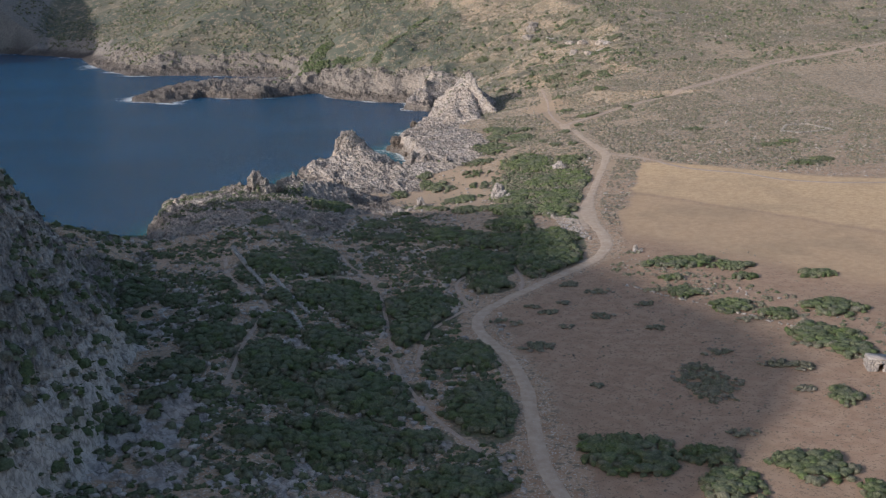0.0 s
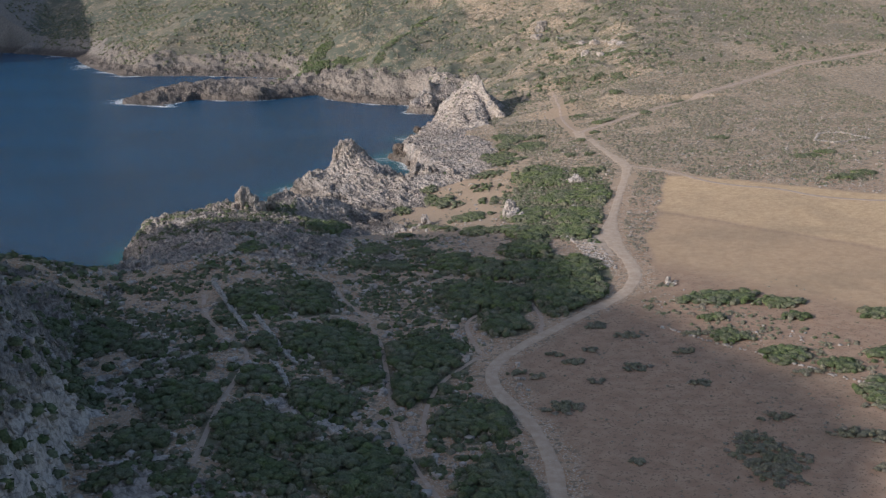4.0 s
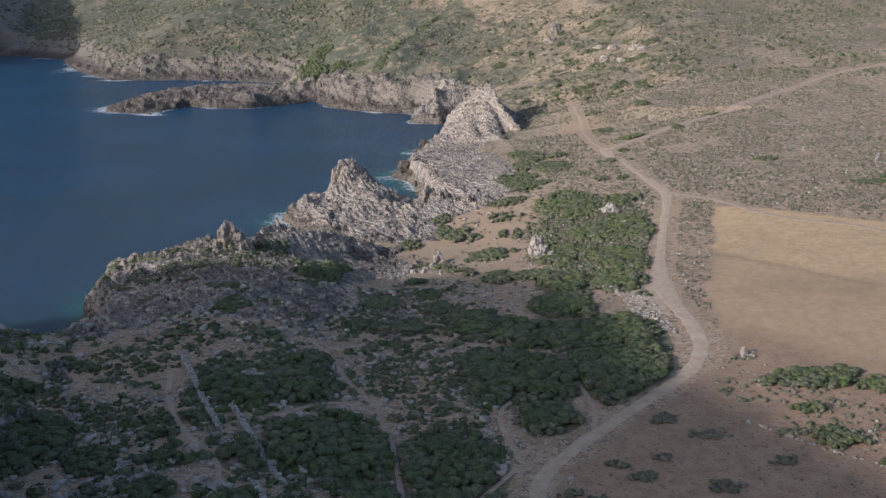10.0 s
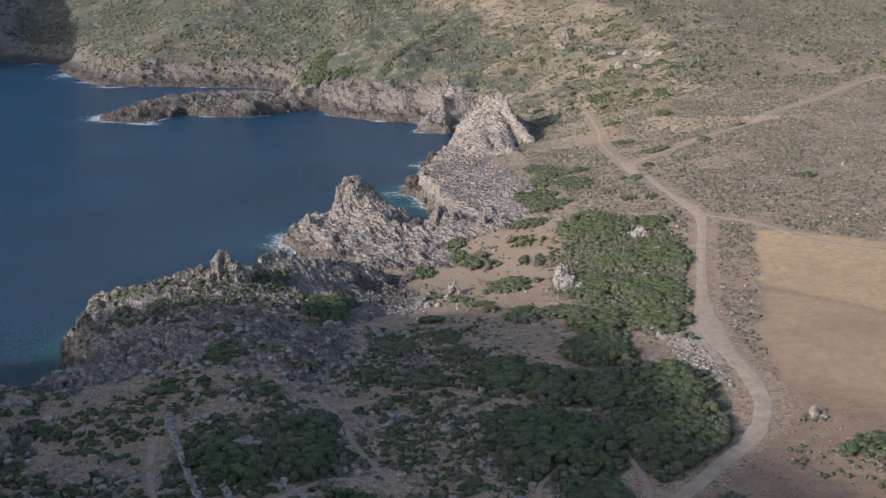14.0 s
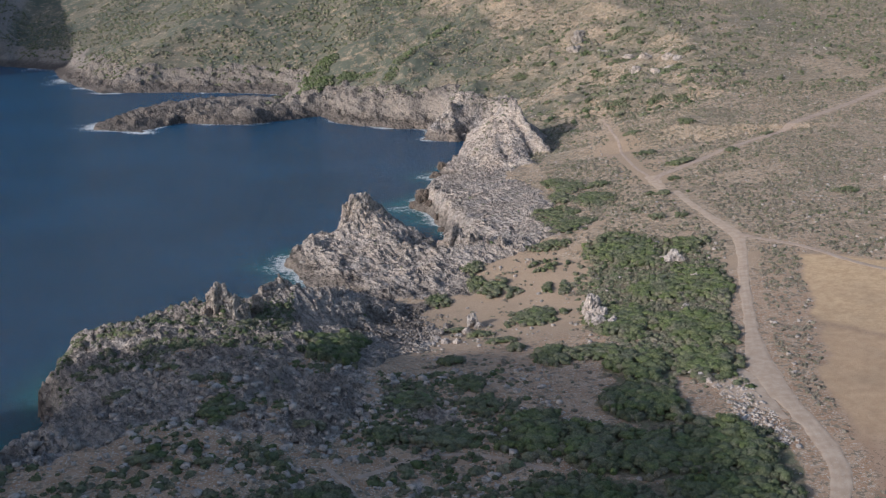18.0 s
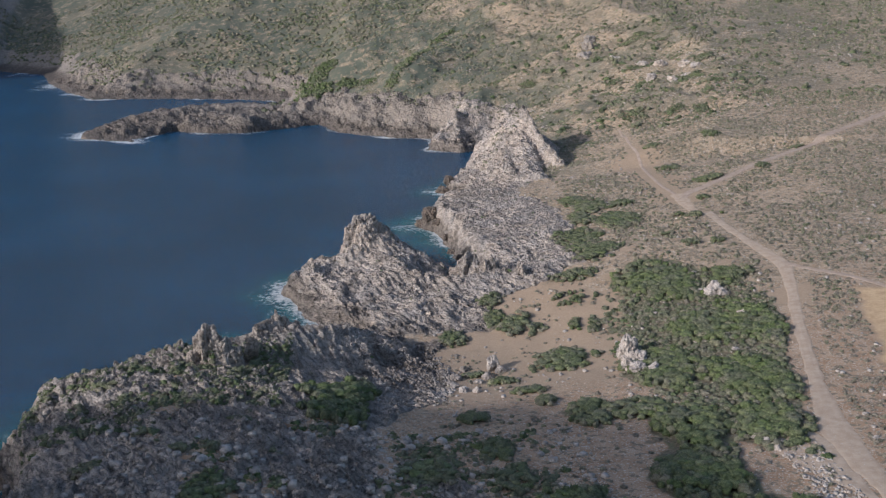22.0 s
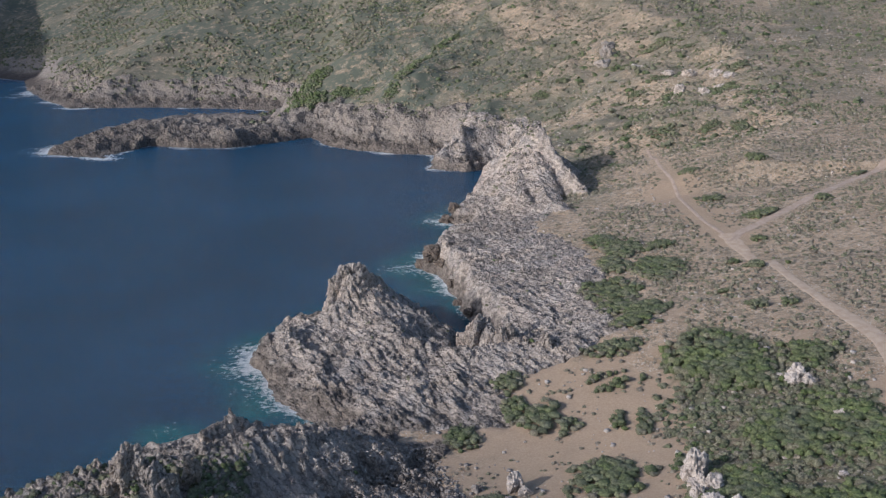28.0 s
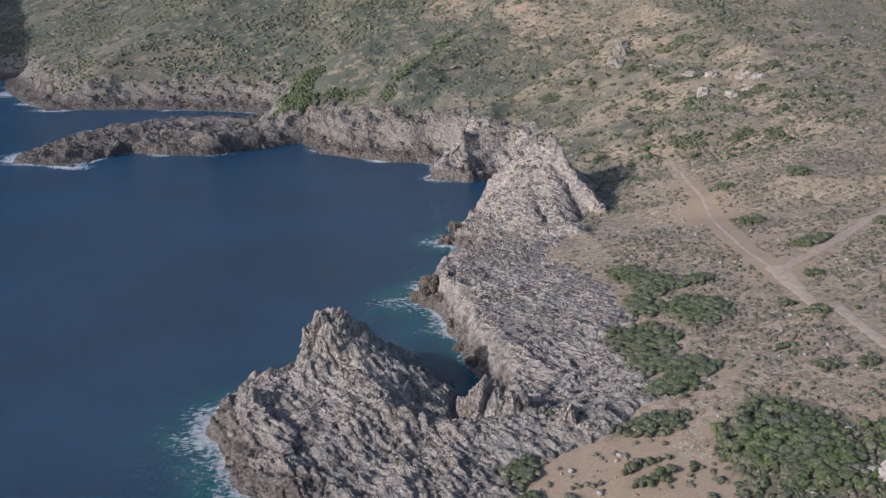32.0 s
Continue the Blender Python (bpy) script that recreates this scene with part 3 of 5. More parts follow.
def ground_material():
    m, nt, bsdf = mat("ground")
    rock, field, sand = attribute(nt, "cover")[:3]
    straw, green, wet = attribute(nt, "extra")[:3]
    fine, mid, big = noise_tex(nt, 0.35, 5, 0.7), noise_tex(nt, 2.2, 5), noise_tex(nt, 18, 4)
    g, xyz = nt.nodes.new("ShaderNodeNewGeometry"), nt.nodes.new("ShaderNodeSeparateXYZ")
    nt.links.new(g.outputs["Position"], xyz.inputs[0])
    upland = ramp(nt, mul(nt, xyz.outputs[1], mul(nt, big, 80.0), "ADD"), 340, 430)
    soil = mixc(nt, ramp(nt, mid, 0.35, 0.65), (0.33, 0.21, 0.13), (0.42, 0.295, 0.198))
    soil = mixc(nt, mul(nt, upland, 0.8), soil, mixc(nt, ramp(nt, mid, 0.35, 0.65), (0.335, 0.245, 0.158), (0.475, 0.36, 0.25)))
    # the upper hillside is browner and more overgrown
    heights = mul(nt, ramp(nt, xyz.outputs[1], 540, 650), mul(nt, ramp(nt, noise_tex(nt, 9, 5, 0.7), 0.35, 0.6), 0.75))
    soil = mixc(nt, heights, soil, mixc(nt, mid, (0.15, 0.128, 0.085), (0.26, 0.215, 0.15)))
    stones = mixc(nt, ramp(nt, fine, 0.54, 0.6), soil, (0.52, 0.47, 0.4))
    scrub = mixc(nt, ramp(nt, noise_tex(nt, 1.1, 5, 0.7), 0.52, 0.59), stones, (0.2, 0.165, 0.12))
    spots = ramp(nt, noise_tex(nt, 1.7, 4, 0.75), 0.51, 0.57)
    scrub = mixc(nt, mul(nt, mul(nt, spots, 0.55), upland), scrub, (0.145, 0.128, 0.09))
    greener = mixc(nt, ramp(nt, noise_tex(nt, 5.5, 7, 0.75), 0.36, 0.52), scrub, mixc(nt, fine, (0.058, 0.07, 0.052), (0.135, 0.145, 0.112)))
    land = mixc(nt, green, scrub, greener)
    land = mixc(nt, sand, land, mixc(nt, ramp(nt, fine, 0.3, 0.7), (0.33, 0.235, 0.158), (0.42, 0.318, 0.222)))
    dry = mixc(nt, ramp(nt, mid, 0.3, 0.7), (0.315, 0.205, 0.137), (0.39, 0.27, 0.185))
    stubble = noise_tex(nt, 0.55, 5, 0.7)
    dry = mixc(nt, ramp(nt, stubble, 0.53, 0.62), dry, (0.2, 0.145, 0.1))
    gold = mixc(nt, ramp(nt, mul(nt, noise_tex(nt, 1.6, 5, 0.65), mul(nt, stubble, 0.9), "ADD"), 0.68, 1.2), (0.44, 0.3, 0.17), (0.6, 0.43, 0.26))
    land = mixc(nt, field, land, mixc(nt, straw, dry, gold))
    land = mixc(nt, ramp(nt, big, 0.5, 0.7), land, mixc(nt, 0.25, land, (0.2, 0.16, 0.11)))
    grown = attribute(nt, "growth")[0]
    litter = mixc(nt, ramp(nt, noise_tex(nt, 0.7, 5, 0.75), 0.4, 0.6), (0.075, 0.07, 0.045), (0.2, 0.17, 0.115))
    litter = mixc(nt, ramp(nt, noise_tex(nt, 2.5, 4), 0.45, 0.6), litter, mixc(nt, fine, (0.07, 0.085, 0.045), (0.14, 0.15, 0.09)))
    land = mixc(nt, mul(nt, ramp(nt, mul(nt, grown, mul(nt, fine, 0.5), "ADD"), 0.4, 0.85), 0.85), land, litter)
    cut = ramp(nt, mul(nt, rock, mul(nt, mid, 0.5, "MULTIPLY"), "ADD"), 0.55, 0.85)
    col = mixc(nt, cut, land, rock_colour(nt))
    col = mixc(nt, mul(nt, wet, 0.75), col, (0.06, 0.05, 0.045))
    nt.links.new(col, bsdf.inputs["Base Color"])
    bsdf.inputs["Roughness"].default_value = 0.93
    bsdf.inputs["Specular IOR Level"].default_value = 0.2
    rough = mul(nt, noise_tex(nt, 0.6, 6, 0.75), mul(nt, cut, 0.85), "MULTIPLY")
    bump(nt, bsdf, mul(nt, rough, mul(nt, noise_tex(nt, 0.8, 6, 0.8), 0.3), "ADD"), 0.9, 0.35)
    return m


GROUND_X = steps((-2600, -700, 190), (-700, -300, 20), (-300, -140, 5), (-140, -90, 1.6), (-90, -60, 1.1), (-60, 90, 0.95), (90, 130, 1.2), (130, 210, 2), (210, 800, 14), (800, 3200, 200))
GROUND_Y = steps((-1500, -100, 200), (-100, 90, 9), (90, 510, 1.0), (510, 720, 1.4), (720, 900, 2.0), (900, 1300, 6), (1300, 1600, 20), (1600, 4200, 150))
# ground that bears a separate mass of rock: x, y from and to
ROCK_BEDS = {"pinnacle_rock": (-22, 66, 357, 446, 0.3), "karst_slab": (16, 66, 446, 516, 0.36), "headland_rock": (-62, 16, 262, 357, 0.32),
             "sea_cliff": (-16, 78, 516, 765, 0.6), "rocky_islet": (-137, -16, 662, 770, 0.7), "mountain_crag": (-74, -40, 70, 262, 0.6), "far_shore_rock": (-240, -20, 826, 985, 1.1)}
GRID = {}


def ground_kept(x, y):
    z, data = ground_data(x, y)
    shape = (len(GROUND_Y), len(GROUND_X))
    GRID["z"], GRID["rock"], GRID["field"] = z.reshape(shape), data["cover"][:, 0].reshape(shape), data["cover"][:, 1].reshape(shape)
    low = np.zeros_like(z)
    for x0, x1, y0, y1, _ in ROCK_BEDS.values():
        inside = smooth(x, x0, x0 + 1.5) * smooth(-x, -x1, -x1 + 1.5) * smooth(y, y0, y0 + 1.5) * smooth(-y, -y1, -y1 + 1.5)
        low = np.maximum(low, inside)
    return z - 0.8 * low * smooth(data["cover"][:, 0], 0.5, 0.8), data


def on_grid(key, x, y):
    """The sheet's own height, or another of its values, at any place."""
    x, y = np.atleast_1d(np.asarray(x, float)), np.atleast_1d(np.asarray(y, float))
    i = np.clip(np.searchsorted(GROUND_X, x) - 1, 0, len(GROUND_X) - 2)
    j = np.clip(np.searchsorted(GROUND_Y, y) - 1, 0, len(GROUND_Y) - 2)
    u, v = (x - GROUND_X[i]) / (GROUND_X[i + 1] - GROUND_X[i]), (y - GROUND_Y[j]) / (GROUND_Y[j + 1] - GROUND_Y[j])
    g = GRID[key]
    return (g[j, i] * (1 - u) + g[j, i + 1] * u) * (1 - v) + (g[j + 1, i] * (1 - u) + g[j + 1, i + 1] * u) * v


ground = sheet("ground", GROUND_X, GROUND_Y, ground_kept)
ground.data.materials.append(ground_material())
tagged(ground, "dry stony coastal land with pale jagged limestone shore", "ground", kind="structure")


# where the swell breaks white: x, y, reach
SURF = [(-20, 403, 8), (-17, 393, 7), (-13, 384, 6), (-20, 412, 6), (-14, 421, 6), (16, 477, 13), (22, 464, 10), (20, 489, 8), (-31, 372, 5), (27, 537, 10), (36, 560, 6), (34, 638, 7), (14, 684, 7), (-10, 712, 8), (-72, 702, 11), (-52, 702, 8), (-104, 668, 9),
        (-132, 690, 14), (-120, 775, 8), (-92, 815, 9), (-112, 795, 7), (-165, 862, 12), (-185, 900, 12), (-215, 962, 12), (-52, 340, 5), (-39.5, 353, 4), (-48, 338, 4), (-100, 868, 7)]


def sea_data(x, y):
    sd = inland(x, y) + 3.0 * (fbm(x, y, 9, 3, 5) - 0.5)
    hot = np.zeros_like(x)
    for cx, cy, r in SURF:
        hot = np.maximum(hot, np.exp(-((x - cx) / r) ** 2 - ((y - cy) / r / 1.2) ** 2))
    shallow = (0.66 * np.exp(np.minimum(sd, 0) / 7.5) + 0.12 * np.exp(np.minimum(sd, 0) / 22.0) + 0.32 * hot) * (1 - 0.7 * smooth(y, 530, 620)) * (0.7 + 0.6 * fbm(x, y, 14, 3, 25))
    return np.zeros_like(x), {"shore": np.stack([np.clip(shallow, 0, 1), np.exp(np.minimum(sd, 0) / (1.6 + (5.5 + 4.0 * smooth(y, 580, 660)) * hot)), hot], 1)}


def sea_material():
    m, nt, bsdf = mat("sea_water")
    shallow, edge, hot = attribute(nt, "shore")[:3]
    patch = ramp(nt, noise_tex(nt, 14, 4), 0.35, 0.7)
    deep = mixc(nt, ramp(nt, noise_tex(nt, 60, 3), 0.3, 0.7), (0.006, 0.06, 0.13), (0.009, 0.079, 0.17))
    col = mixc(nt, mul(nt, ramp(nt, shallow, 0.1, 0.85), mul(nt, patch, 0.6, "ADD")), deep, (0.014, 0.155, 0.19))
    lace = ramp(nt, noise_tex(nt, 1.5, 8, 0.8), 0.42, 0.64)
    surf = mul(nt, ramp(nt, noise_tex(nt, 11, 3), 0.4, 0.58), mul(nt, hot, 0.9), "ADD")
    foam = mul(nt, mul(nt, edge, mul(nt, lace, 0.75), "ADD"), mul(nt, surf, 0.35), "ADD")
    foam = ramp(nt, foam, 1.14, 1.72)
    col = mixc(nt, foam, col, (0.8, 0.82, 0.82))
    nt.links.new(col, bsdf.inputs["Base Color"])
    rough = mixc(nt, foam, (0.22, 0.22, 0.22), (0.8, 0.8, 0.8))
    nt.links.new(rough, bsdf.inputs["Roughness"])
    bsdf.inputs["IOR"].default_value = 1.42
    waves = mul(nt, noise_tex(nt, 1.6, 5, 0.75, stretch=(1, 2.0, 1)), mul(nt, noise_tex(nt, 14, 3, stretch=(0.7, 1.6, 1)), 1.5), "ADD")
    bump(nt, bsdf, waves, 1.0, 1.5)
    return m


sea = sheet("water", steps((-2600, -300, 100), (-300, -140, 8), (-140, 80, 1.6)), steps((230, 480, 1.6), (480, 900, 3), (900, 2200, 60)), sea_data)
sea.data.materials.append(sea_material())
tagged(sea, "deep blue sea with turquoise shallows and white surf", "sea", kind="structure")


def ribbon(name, line, half, lift, material, label):
    """A worn track laid on the ground, with ragged edges."""
    pts = np.array(line, float)
    for _ in range(3):
        q = np.empty((2 * len(pts) - 2, 2))
        q[0::2], q[1::2] = 0.75 * pts[:-1] + 0.25 * pts[1:], 0.25 * pts[:-1] + 0.75 * pts[1:]
        pts = np.concatenate([pts[:1], q, pts[-1:]])
    s = np.concatenate([[0], np.cumsum(np.hypot(*np.diff(pts, axis=0).T))])
    n = int(s[-1] / 1.0) + 2
    t = np.linspace(0, s[-1], n)
    c = np.stack([np.interp(t, s, pts[:, k]) for k in (0, 1)], 1)
    d = np.gradient(c, axis=0)
    d /= np.hypot(*d.T)[:, None]
    side = np.stack([-d[:, 1], d[:, 0]], 1)
    rows = []
    width = half(t / s[-1]) if callable(half) else np.full(n, half)
    for k in np.linspace(-1, 1, 9):
        jag = 0.5 * width * (fbm(t, np.full(n, 3.0 + 9 * k), 3.0, 3, 8) - 0.5) * abs(k) ** 3
        p = c + side * (k * (width + jag))[:, None]
        z = on_grid('z', p[:, 0], p[:, 1]) + lift * (1 - 0.9 * (abs(k) == 1)) - 0.04 * (0.3 < abs(k) < 0.6)
        rows.append(np.concatenate([p, z[:, None]], 1))
    co = np.stack(rows, 1).reshape(-1, 3)
    i = (np.arange(n - 1)[:, None] * 9 + np.arange(8)).ravel()
    me = bpy.data.meshes.new(name)
    me.from_pydata(co.tolist(), [], np.stack([i, i + 1, i + 10, i + 9], 1).tolist())
    me.polygons.foreach_set("use_smooth", np.ones(len(me.polygons), bool))
    ob = new(name, me)
    me.materials.append(material)
    return tagged(ob, label, "road", kind="structure")


def road_material(low=(0.39, 0.285, 0.2), high=(0.48, 0.37, 0.272)):
    m, nt, bsdf = mat("pale_grit")
    col = mixc(nt, ramp(nt, noise_tex(nt, 1.5, 5), 0.3, 0.7), low, high)
    col = mixc(nt, ramp(nt, noise_tex(nt, 0.25, 5, 0.7), 0.55, 0.7), col, (0.5, 0.44, 0.37))
    nt.links.new(col, bsdf.inputs["Base Color"])
    bsdf.inputs["Roughness"].default_value = 0.95
    bump(nt, bsdf, noise_tex(nt, 0.3, 5), 0.4, 0.08)
    return m


DIRT = road_material()
road = ribbon("road", ROAD, lambda s: 1.12 + 1.1 * np.exp(-((s - 0.555) / 0.04) ** 2) + 0.4 * np.exp(-((s - 0.47) / 0.05) ** 2) + 0.5 * np.exp(-((s - 0.8) / 0.03) ** 2) + 0.9 * smooth(s, 0.93, 1.0), 0.1, DIRT, "pale winding dirt road beside dry fields")
ribbon("road_apron", [(61.5, 303), (58.5, 294), (57.5, 286), (58.5, 277), (60.5, 268)], lambda s: 0.6 + 3.4 * np.sin(np.pi * s) ** 1.5, 0.07, DIRT, "pale gravel apron beside the dirt road")
FAINT = road_material((0.34, 0.25, 0.185), (0.43, 0.33, 0.255))
ribbon("track_hill", TRACK_HILL, 1.3, 0.1, FAINT, "pale dirt track climbing the scrubby hillside")
ribbon("track_shore", TRACK_SHORE, 0.5, 0.08, FAINT, "narrow pale footpath through low scrub")
ribbon("track_field", TRACK_FIELD, 0.75, 0.1, FAINT, "narrow pale path along the field's edge")
for trail in TRAILS[:6] + TRAILS[8:]:
    ribbon("footpath", trail, 0.38, 0.05, FAINT, "narrow pale footpath worn through scrub")


# ---- masses of bare rock ----
def bare_rock_material():
    m, nt, bsdf = mat("bare_rock")
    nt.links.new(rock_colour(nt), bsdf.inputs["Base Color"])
    bsdf.inputs["Roughness"].default_value = 0.92
    bsdf.inputs["Specular IOR Level"].default_value = 0.25
    cells = mul(nt, bedded(nt, 0.9, kind="cells"), mul(nt, bedded(nt, 0.35, kind="cells"), 0.5), "ADD")
    bump(nt, bsdf, mul(nt, cells, mul(nt, bedded(nt, 0.4, 6, 0.8), 1.0), "ADD"), 1.0, 0.6)
    return m


BARE_ROCK = bare_rock_material()


def blade_mesh(co, count, low, high, upright, steep=2.6):
    """Sharp-edged wedges of rock along the beds, rooted in a mass of rock."""
    r = np.random.default_rng(len(co))
    above = co[co[:, 2] > 0.7]
    above = above[fbm(above[:, 0], above[:, 1], 7 + 2 * high, 3, 301) + r.uniform(-0.15, 0.15, len(above)) > 0.44]
    p = above[r.integers(0, len(above), count)] + r.uniform(-0.2, 0.2, (count, 3)) * (1, 1, 0)
    long = low * (high / low) ** (r.uniform(0, 1, count) ** 2.2)
    turn = math.atan2(-0.83, 0.55) + r.normal(0, 0.9, count)
    here, ahead = (height(p[:, 0] + k * np.cos(turn), p[:, 1] + k * np.sin(turn), False)[0] for k in (-1.0, 1.0))
    side = np.abs(height(p[:, 0] - np.sin(turn), p[:, 1] + np.cos(turn), False)[0] - height(p[:, 0] + np.sin(turn), p[:, 1] - np.cos(turn), False)[0])
    ok = (np.abs(ahead - here) < steep) & (side < 1.25 * steep)
    p, long, turn, here, ahead, count = p[ok], long[ok], turn[ok], here[ok], ahead[ok], int(ok.sum())
    du = np.stack([np.cos(turn), np.sin(turn), np.clip(0.5 * (ahead - here), -1.2, 1.2) + r.normal(0, 0.12, count)], 1)
    dv = np.stack([-np.sin(turn), np.cos(turn), np.zeros(count)], 1)
    wide, tall, lean = long * r.uniform(0.2, 0.45, count), long * upright * r.uniform(0.3, 0.9, count), r.normal(0.2, 0.5, count)
    up = np.array([0, 0, 1.0])

    def corner(a, b, c):
        return p + du * (long * a)[:, None] + dv * (wide * b)[:, None] + up * c[:, None]
    tall = np.minimum(0.8 * tall * np.clip(1.2 - 0.4 * np.abs(ahead - here), 0.25, 1), 1.1)
    jit = [r.uniform(0.7, 1.15, count) for _ in range(8)]
    low_z = -0.45 * long
    pts = [corner(-jit[0], -jit[1], low_z), corner(jit[2], -jit[3], low_z), corner(jit[4], jit[5], low_z), corner(-jit[6], jit[7], low_z),
           corner(-r.uniform(0.1, 0.7, count), lean, tall), corner(r.uniform(0.1, 0.7, count), lean, tall * r.uniform(0.4, 1.0, count))]
    me = bpy.data.meshes.new("rock_crust")
    i = 6 * np.arange(count)[:, None]
    quads = np.concatenate([i + (0, 1, 5, 4), i + (2, 3, 4, 5)]).ravel()
    tris = np.concatenate([i + (1, 2, 5), i + (3, 0, 4)]).ravel()
    me.vertices.add(6 * count)
    me.vertices.foreach_set("co", np.stack(pts, 1).astype(np.float32).ravel())
    me.loops.add(len(quads) + len(tris))
    me.loops.foreach_set("vertex_index", np.concatenate([quads, tris]).astype(np.int32))
    me.polygons.add(4 * count)
    me.polygons.foreach_set("loop_start", np.concatenate([np.arange(0, len(quads), 4), len(quads) + np.arange(0, len(tris), 3)]).astype(np.int32))
    me.update(calc_edges=True)
    me.materials.append(BARE_ROCK)
    return me


def rock_mass(name, label, count, size):
    x0, x1, y0, y1, step = ROCK_BEDS[name]
    xs, ys = np.arange(x0, x1 + step, step), np.arange(y0, y1 + step, step)
    gx, gy = (a.ravel() for a in np.meshgrid(xs, ys))
    z, sd, rock = height(gx, gy, True, 1.0)
    rim = smooth(gx, x0, x0 + 1) * smooth(-gx, -x1, -x1 + 1) * smooth(gy, y0, y0 + 1) * smooth(-gy, -y1, -y1 + 1)
    z = z - 1.3 * (1 - smooth(rock * rim, 0.3, 0.62))
    keep = ((rock > 0.28) & (sd > -4)).reshape(len(ys), len(xs))
    keep = keep[:-1, :-1] & keep[1:, 1:] & keep[:-1, 1:] & keep[1:, :-1]
    i = (np.arange(len(ys) - 1)[:, None] * len(xs) + np.arange(len(xs) - 1))[keep]
    quads = np.stack([i, i + 1, i + len(xs) + 1, i + len(xs)], 1)
    used, back = np.unique(quads, return_inverse=True)
    me = bpy.data.meshes.new(name)
    co = np.stack([gx, gy, z], 1)[used]
    me.vertices.add(len(co))
    me.vertices.foreach_set("co", co.astype(np.float32).ravel())
    me.loops.add(quads.size)
    me.loops.foreach_set("vertex_index", back.ravel().astype(np.int32))
    me.polygons.add(len(quads))
    me.polygons.foreach_set("loop_start", np.arange(0, quads.size, 4, dtype=np.int32))
    me.update(calc_edges=True)
    me.materials.append(BARE_ROCK)
    mass = tagged(new(name, me), label, "rock")
    blades = new("rock_crust", blade_mesh(co, count, *size))
    blades.parent = mass
    tagged(blades, "sharp upright blades of fretted rock", kind="stuff")
    return mass


def crag_mesh(seed, tall):
    """An upright block of rock with cleft, ragged faces, about two units broad."""
    r = np.random.default_rng(seed)
    bm = bmesh.new()
    bmesh.ops.create_icosphere(bm, subdivisions=5, radius=1.0)
    off = Vector(r.uniform(0, 50, 3))
    for v in bm.verts:
        p = v.co.normalized()
        # blunt the ball towards a block
        b = max(abs(p.x), abs(p.y), 0.9 * abs(p.z)) ** -0.6
        q = Vector((p.x * 1.7 + 0.5 * p.z, p.y * 1.7, p.z * 0.75 * tall)) + off
        cell = noise.voronoi(q * 1.5)[0]
        d = b * (0.62 + 0.34 * noise.noise(q * 0.8)) + 0.5 * (cell[1] - cell[0]) ** 0.6 * 0.55
        fine = noise.voronoi(q * 4.0)[0]
        d += 0.13 * (fine[1] - fine[0]) + 0.06 * noise.noise(q * 9.0) + 0.04 * noise.noise(q * 19.0)
        v.co = Vector((p.x, p.y, p.z * tall)) * d
    me = bpy.data.meshes.new("crag_block")
    bm.to_mesh(me)
    bm.free()
    me.materials.append(BARE_ROCK)
    return me


CRAGS = [crag_mesh(s, t) for s, t in ((11, 1.5), (12, 1.15), (13, 1.9), (14, 0.8))]


def crag(parent, x, y, z, s, kind, turn, lean=(0.0, 0.0), stretch=(1, 1, 1)):
    ob = new("crag_block", CRAGS[kind])
    ob.parent = parent
    ob.location, ob.rotation_euler = (x, y, z), (lean[0], lean[1], turn)
    ob.scale = [s * k for k in stretch]
    return tagged(ob)


pinnacle = rock_mass("pinnacle_rock", "jagged grey-beige limestone pinnacle above the sea", 9000, (0.25, 1.1, 0.6))
rock_mass("karst_slab", "sloping grey karst slab fretted into sharp blades", 14000, (0.22, 0.85, 0.6))
headland = rock_mass("headland_rock", "rough grey limestone headland with a small spire", 19000, (0.22, 0.95, 0.95))
rock_mass("sea_cliff", "pale broken sea cliff with a sharp peak", 8000, (0.4, 1.8, 0.5))
for x, y, z, sz, k, turn in [(-3.2, 415.6, 11.6, 2.2, 0, 0.4), (-1.4, 416.2, 13.0, 2.3, 2, 1.3), (0.8, 416.6, 13.4, 2.3, 2, 2.6), (2.8, 417.0, 12.2, 2.2, 0, 3.7), (-1.2, 413.8, 10.2, 2.2, 0, 5.0), (1.6, 414.2, 10.6, 2.3, 1, 0.9),
                             (4.6, 416.6, 10.6, 2.2, 1, 2.0), (0.2, 415.4, 12.2, 2.6, 0, 5.6), (2.2, 418.4, 12.0, 2.4, 0, 1.6), (-4.4, 414.2, 7.4, 2.2, 0, 4.1), (-12.6, 404.8, 5.2, 1.5, 2, 0.3), (-11.0, 405.4, 4.6, 1.5, 0, 1.9), (-14.2, 403.6, 3.6, 1.5, 1, 3.0), (-8.6, 407.4, 4.4, 1.7, 1, 0.7)]:
    crag(pinnacle, x, y, z, sz, k, turn)
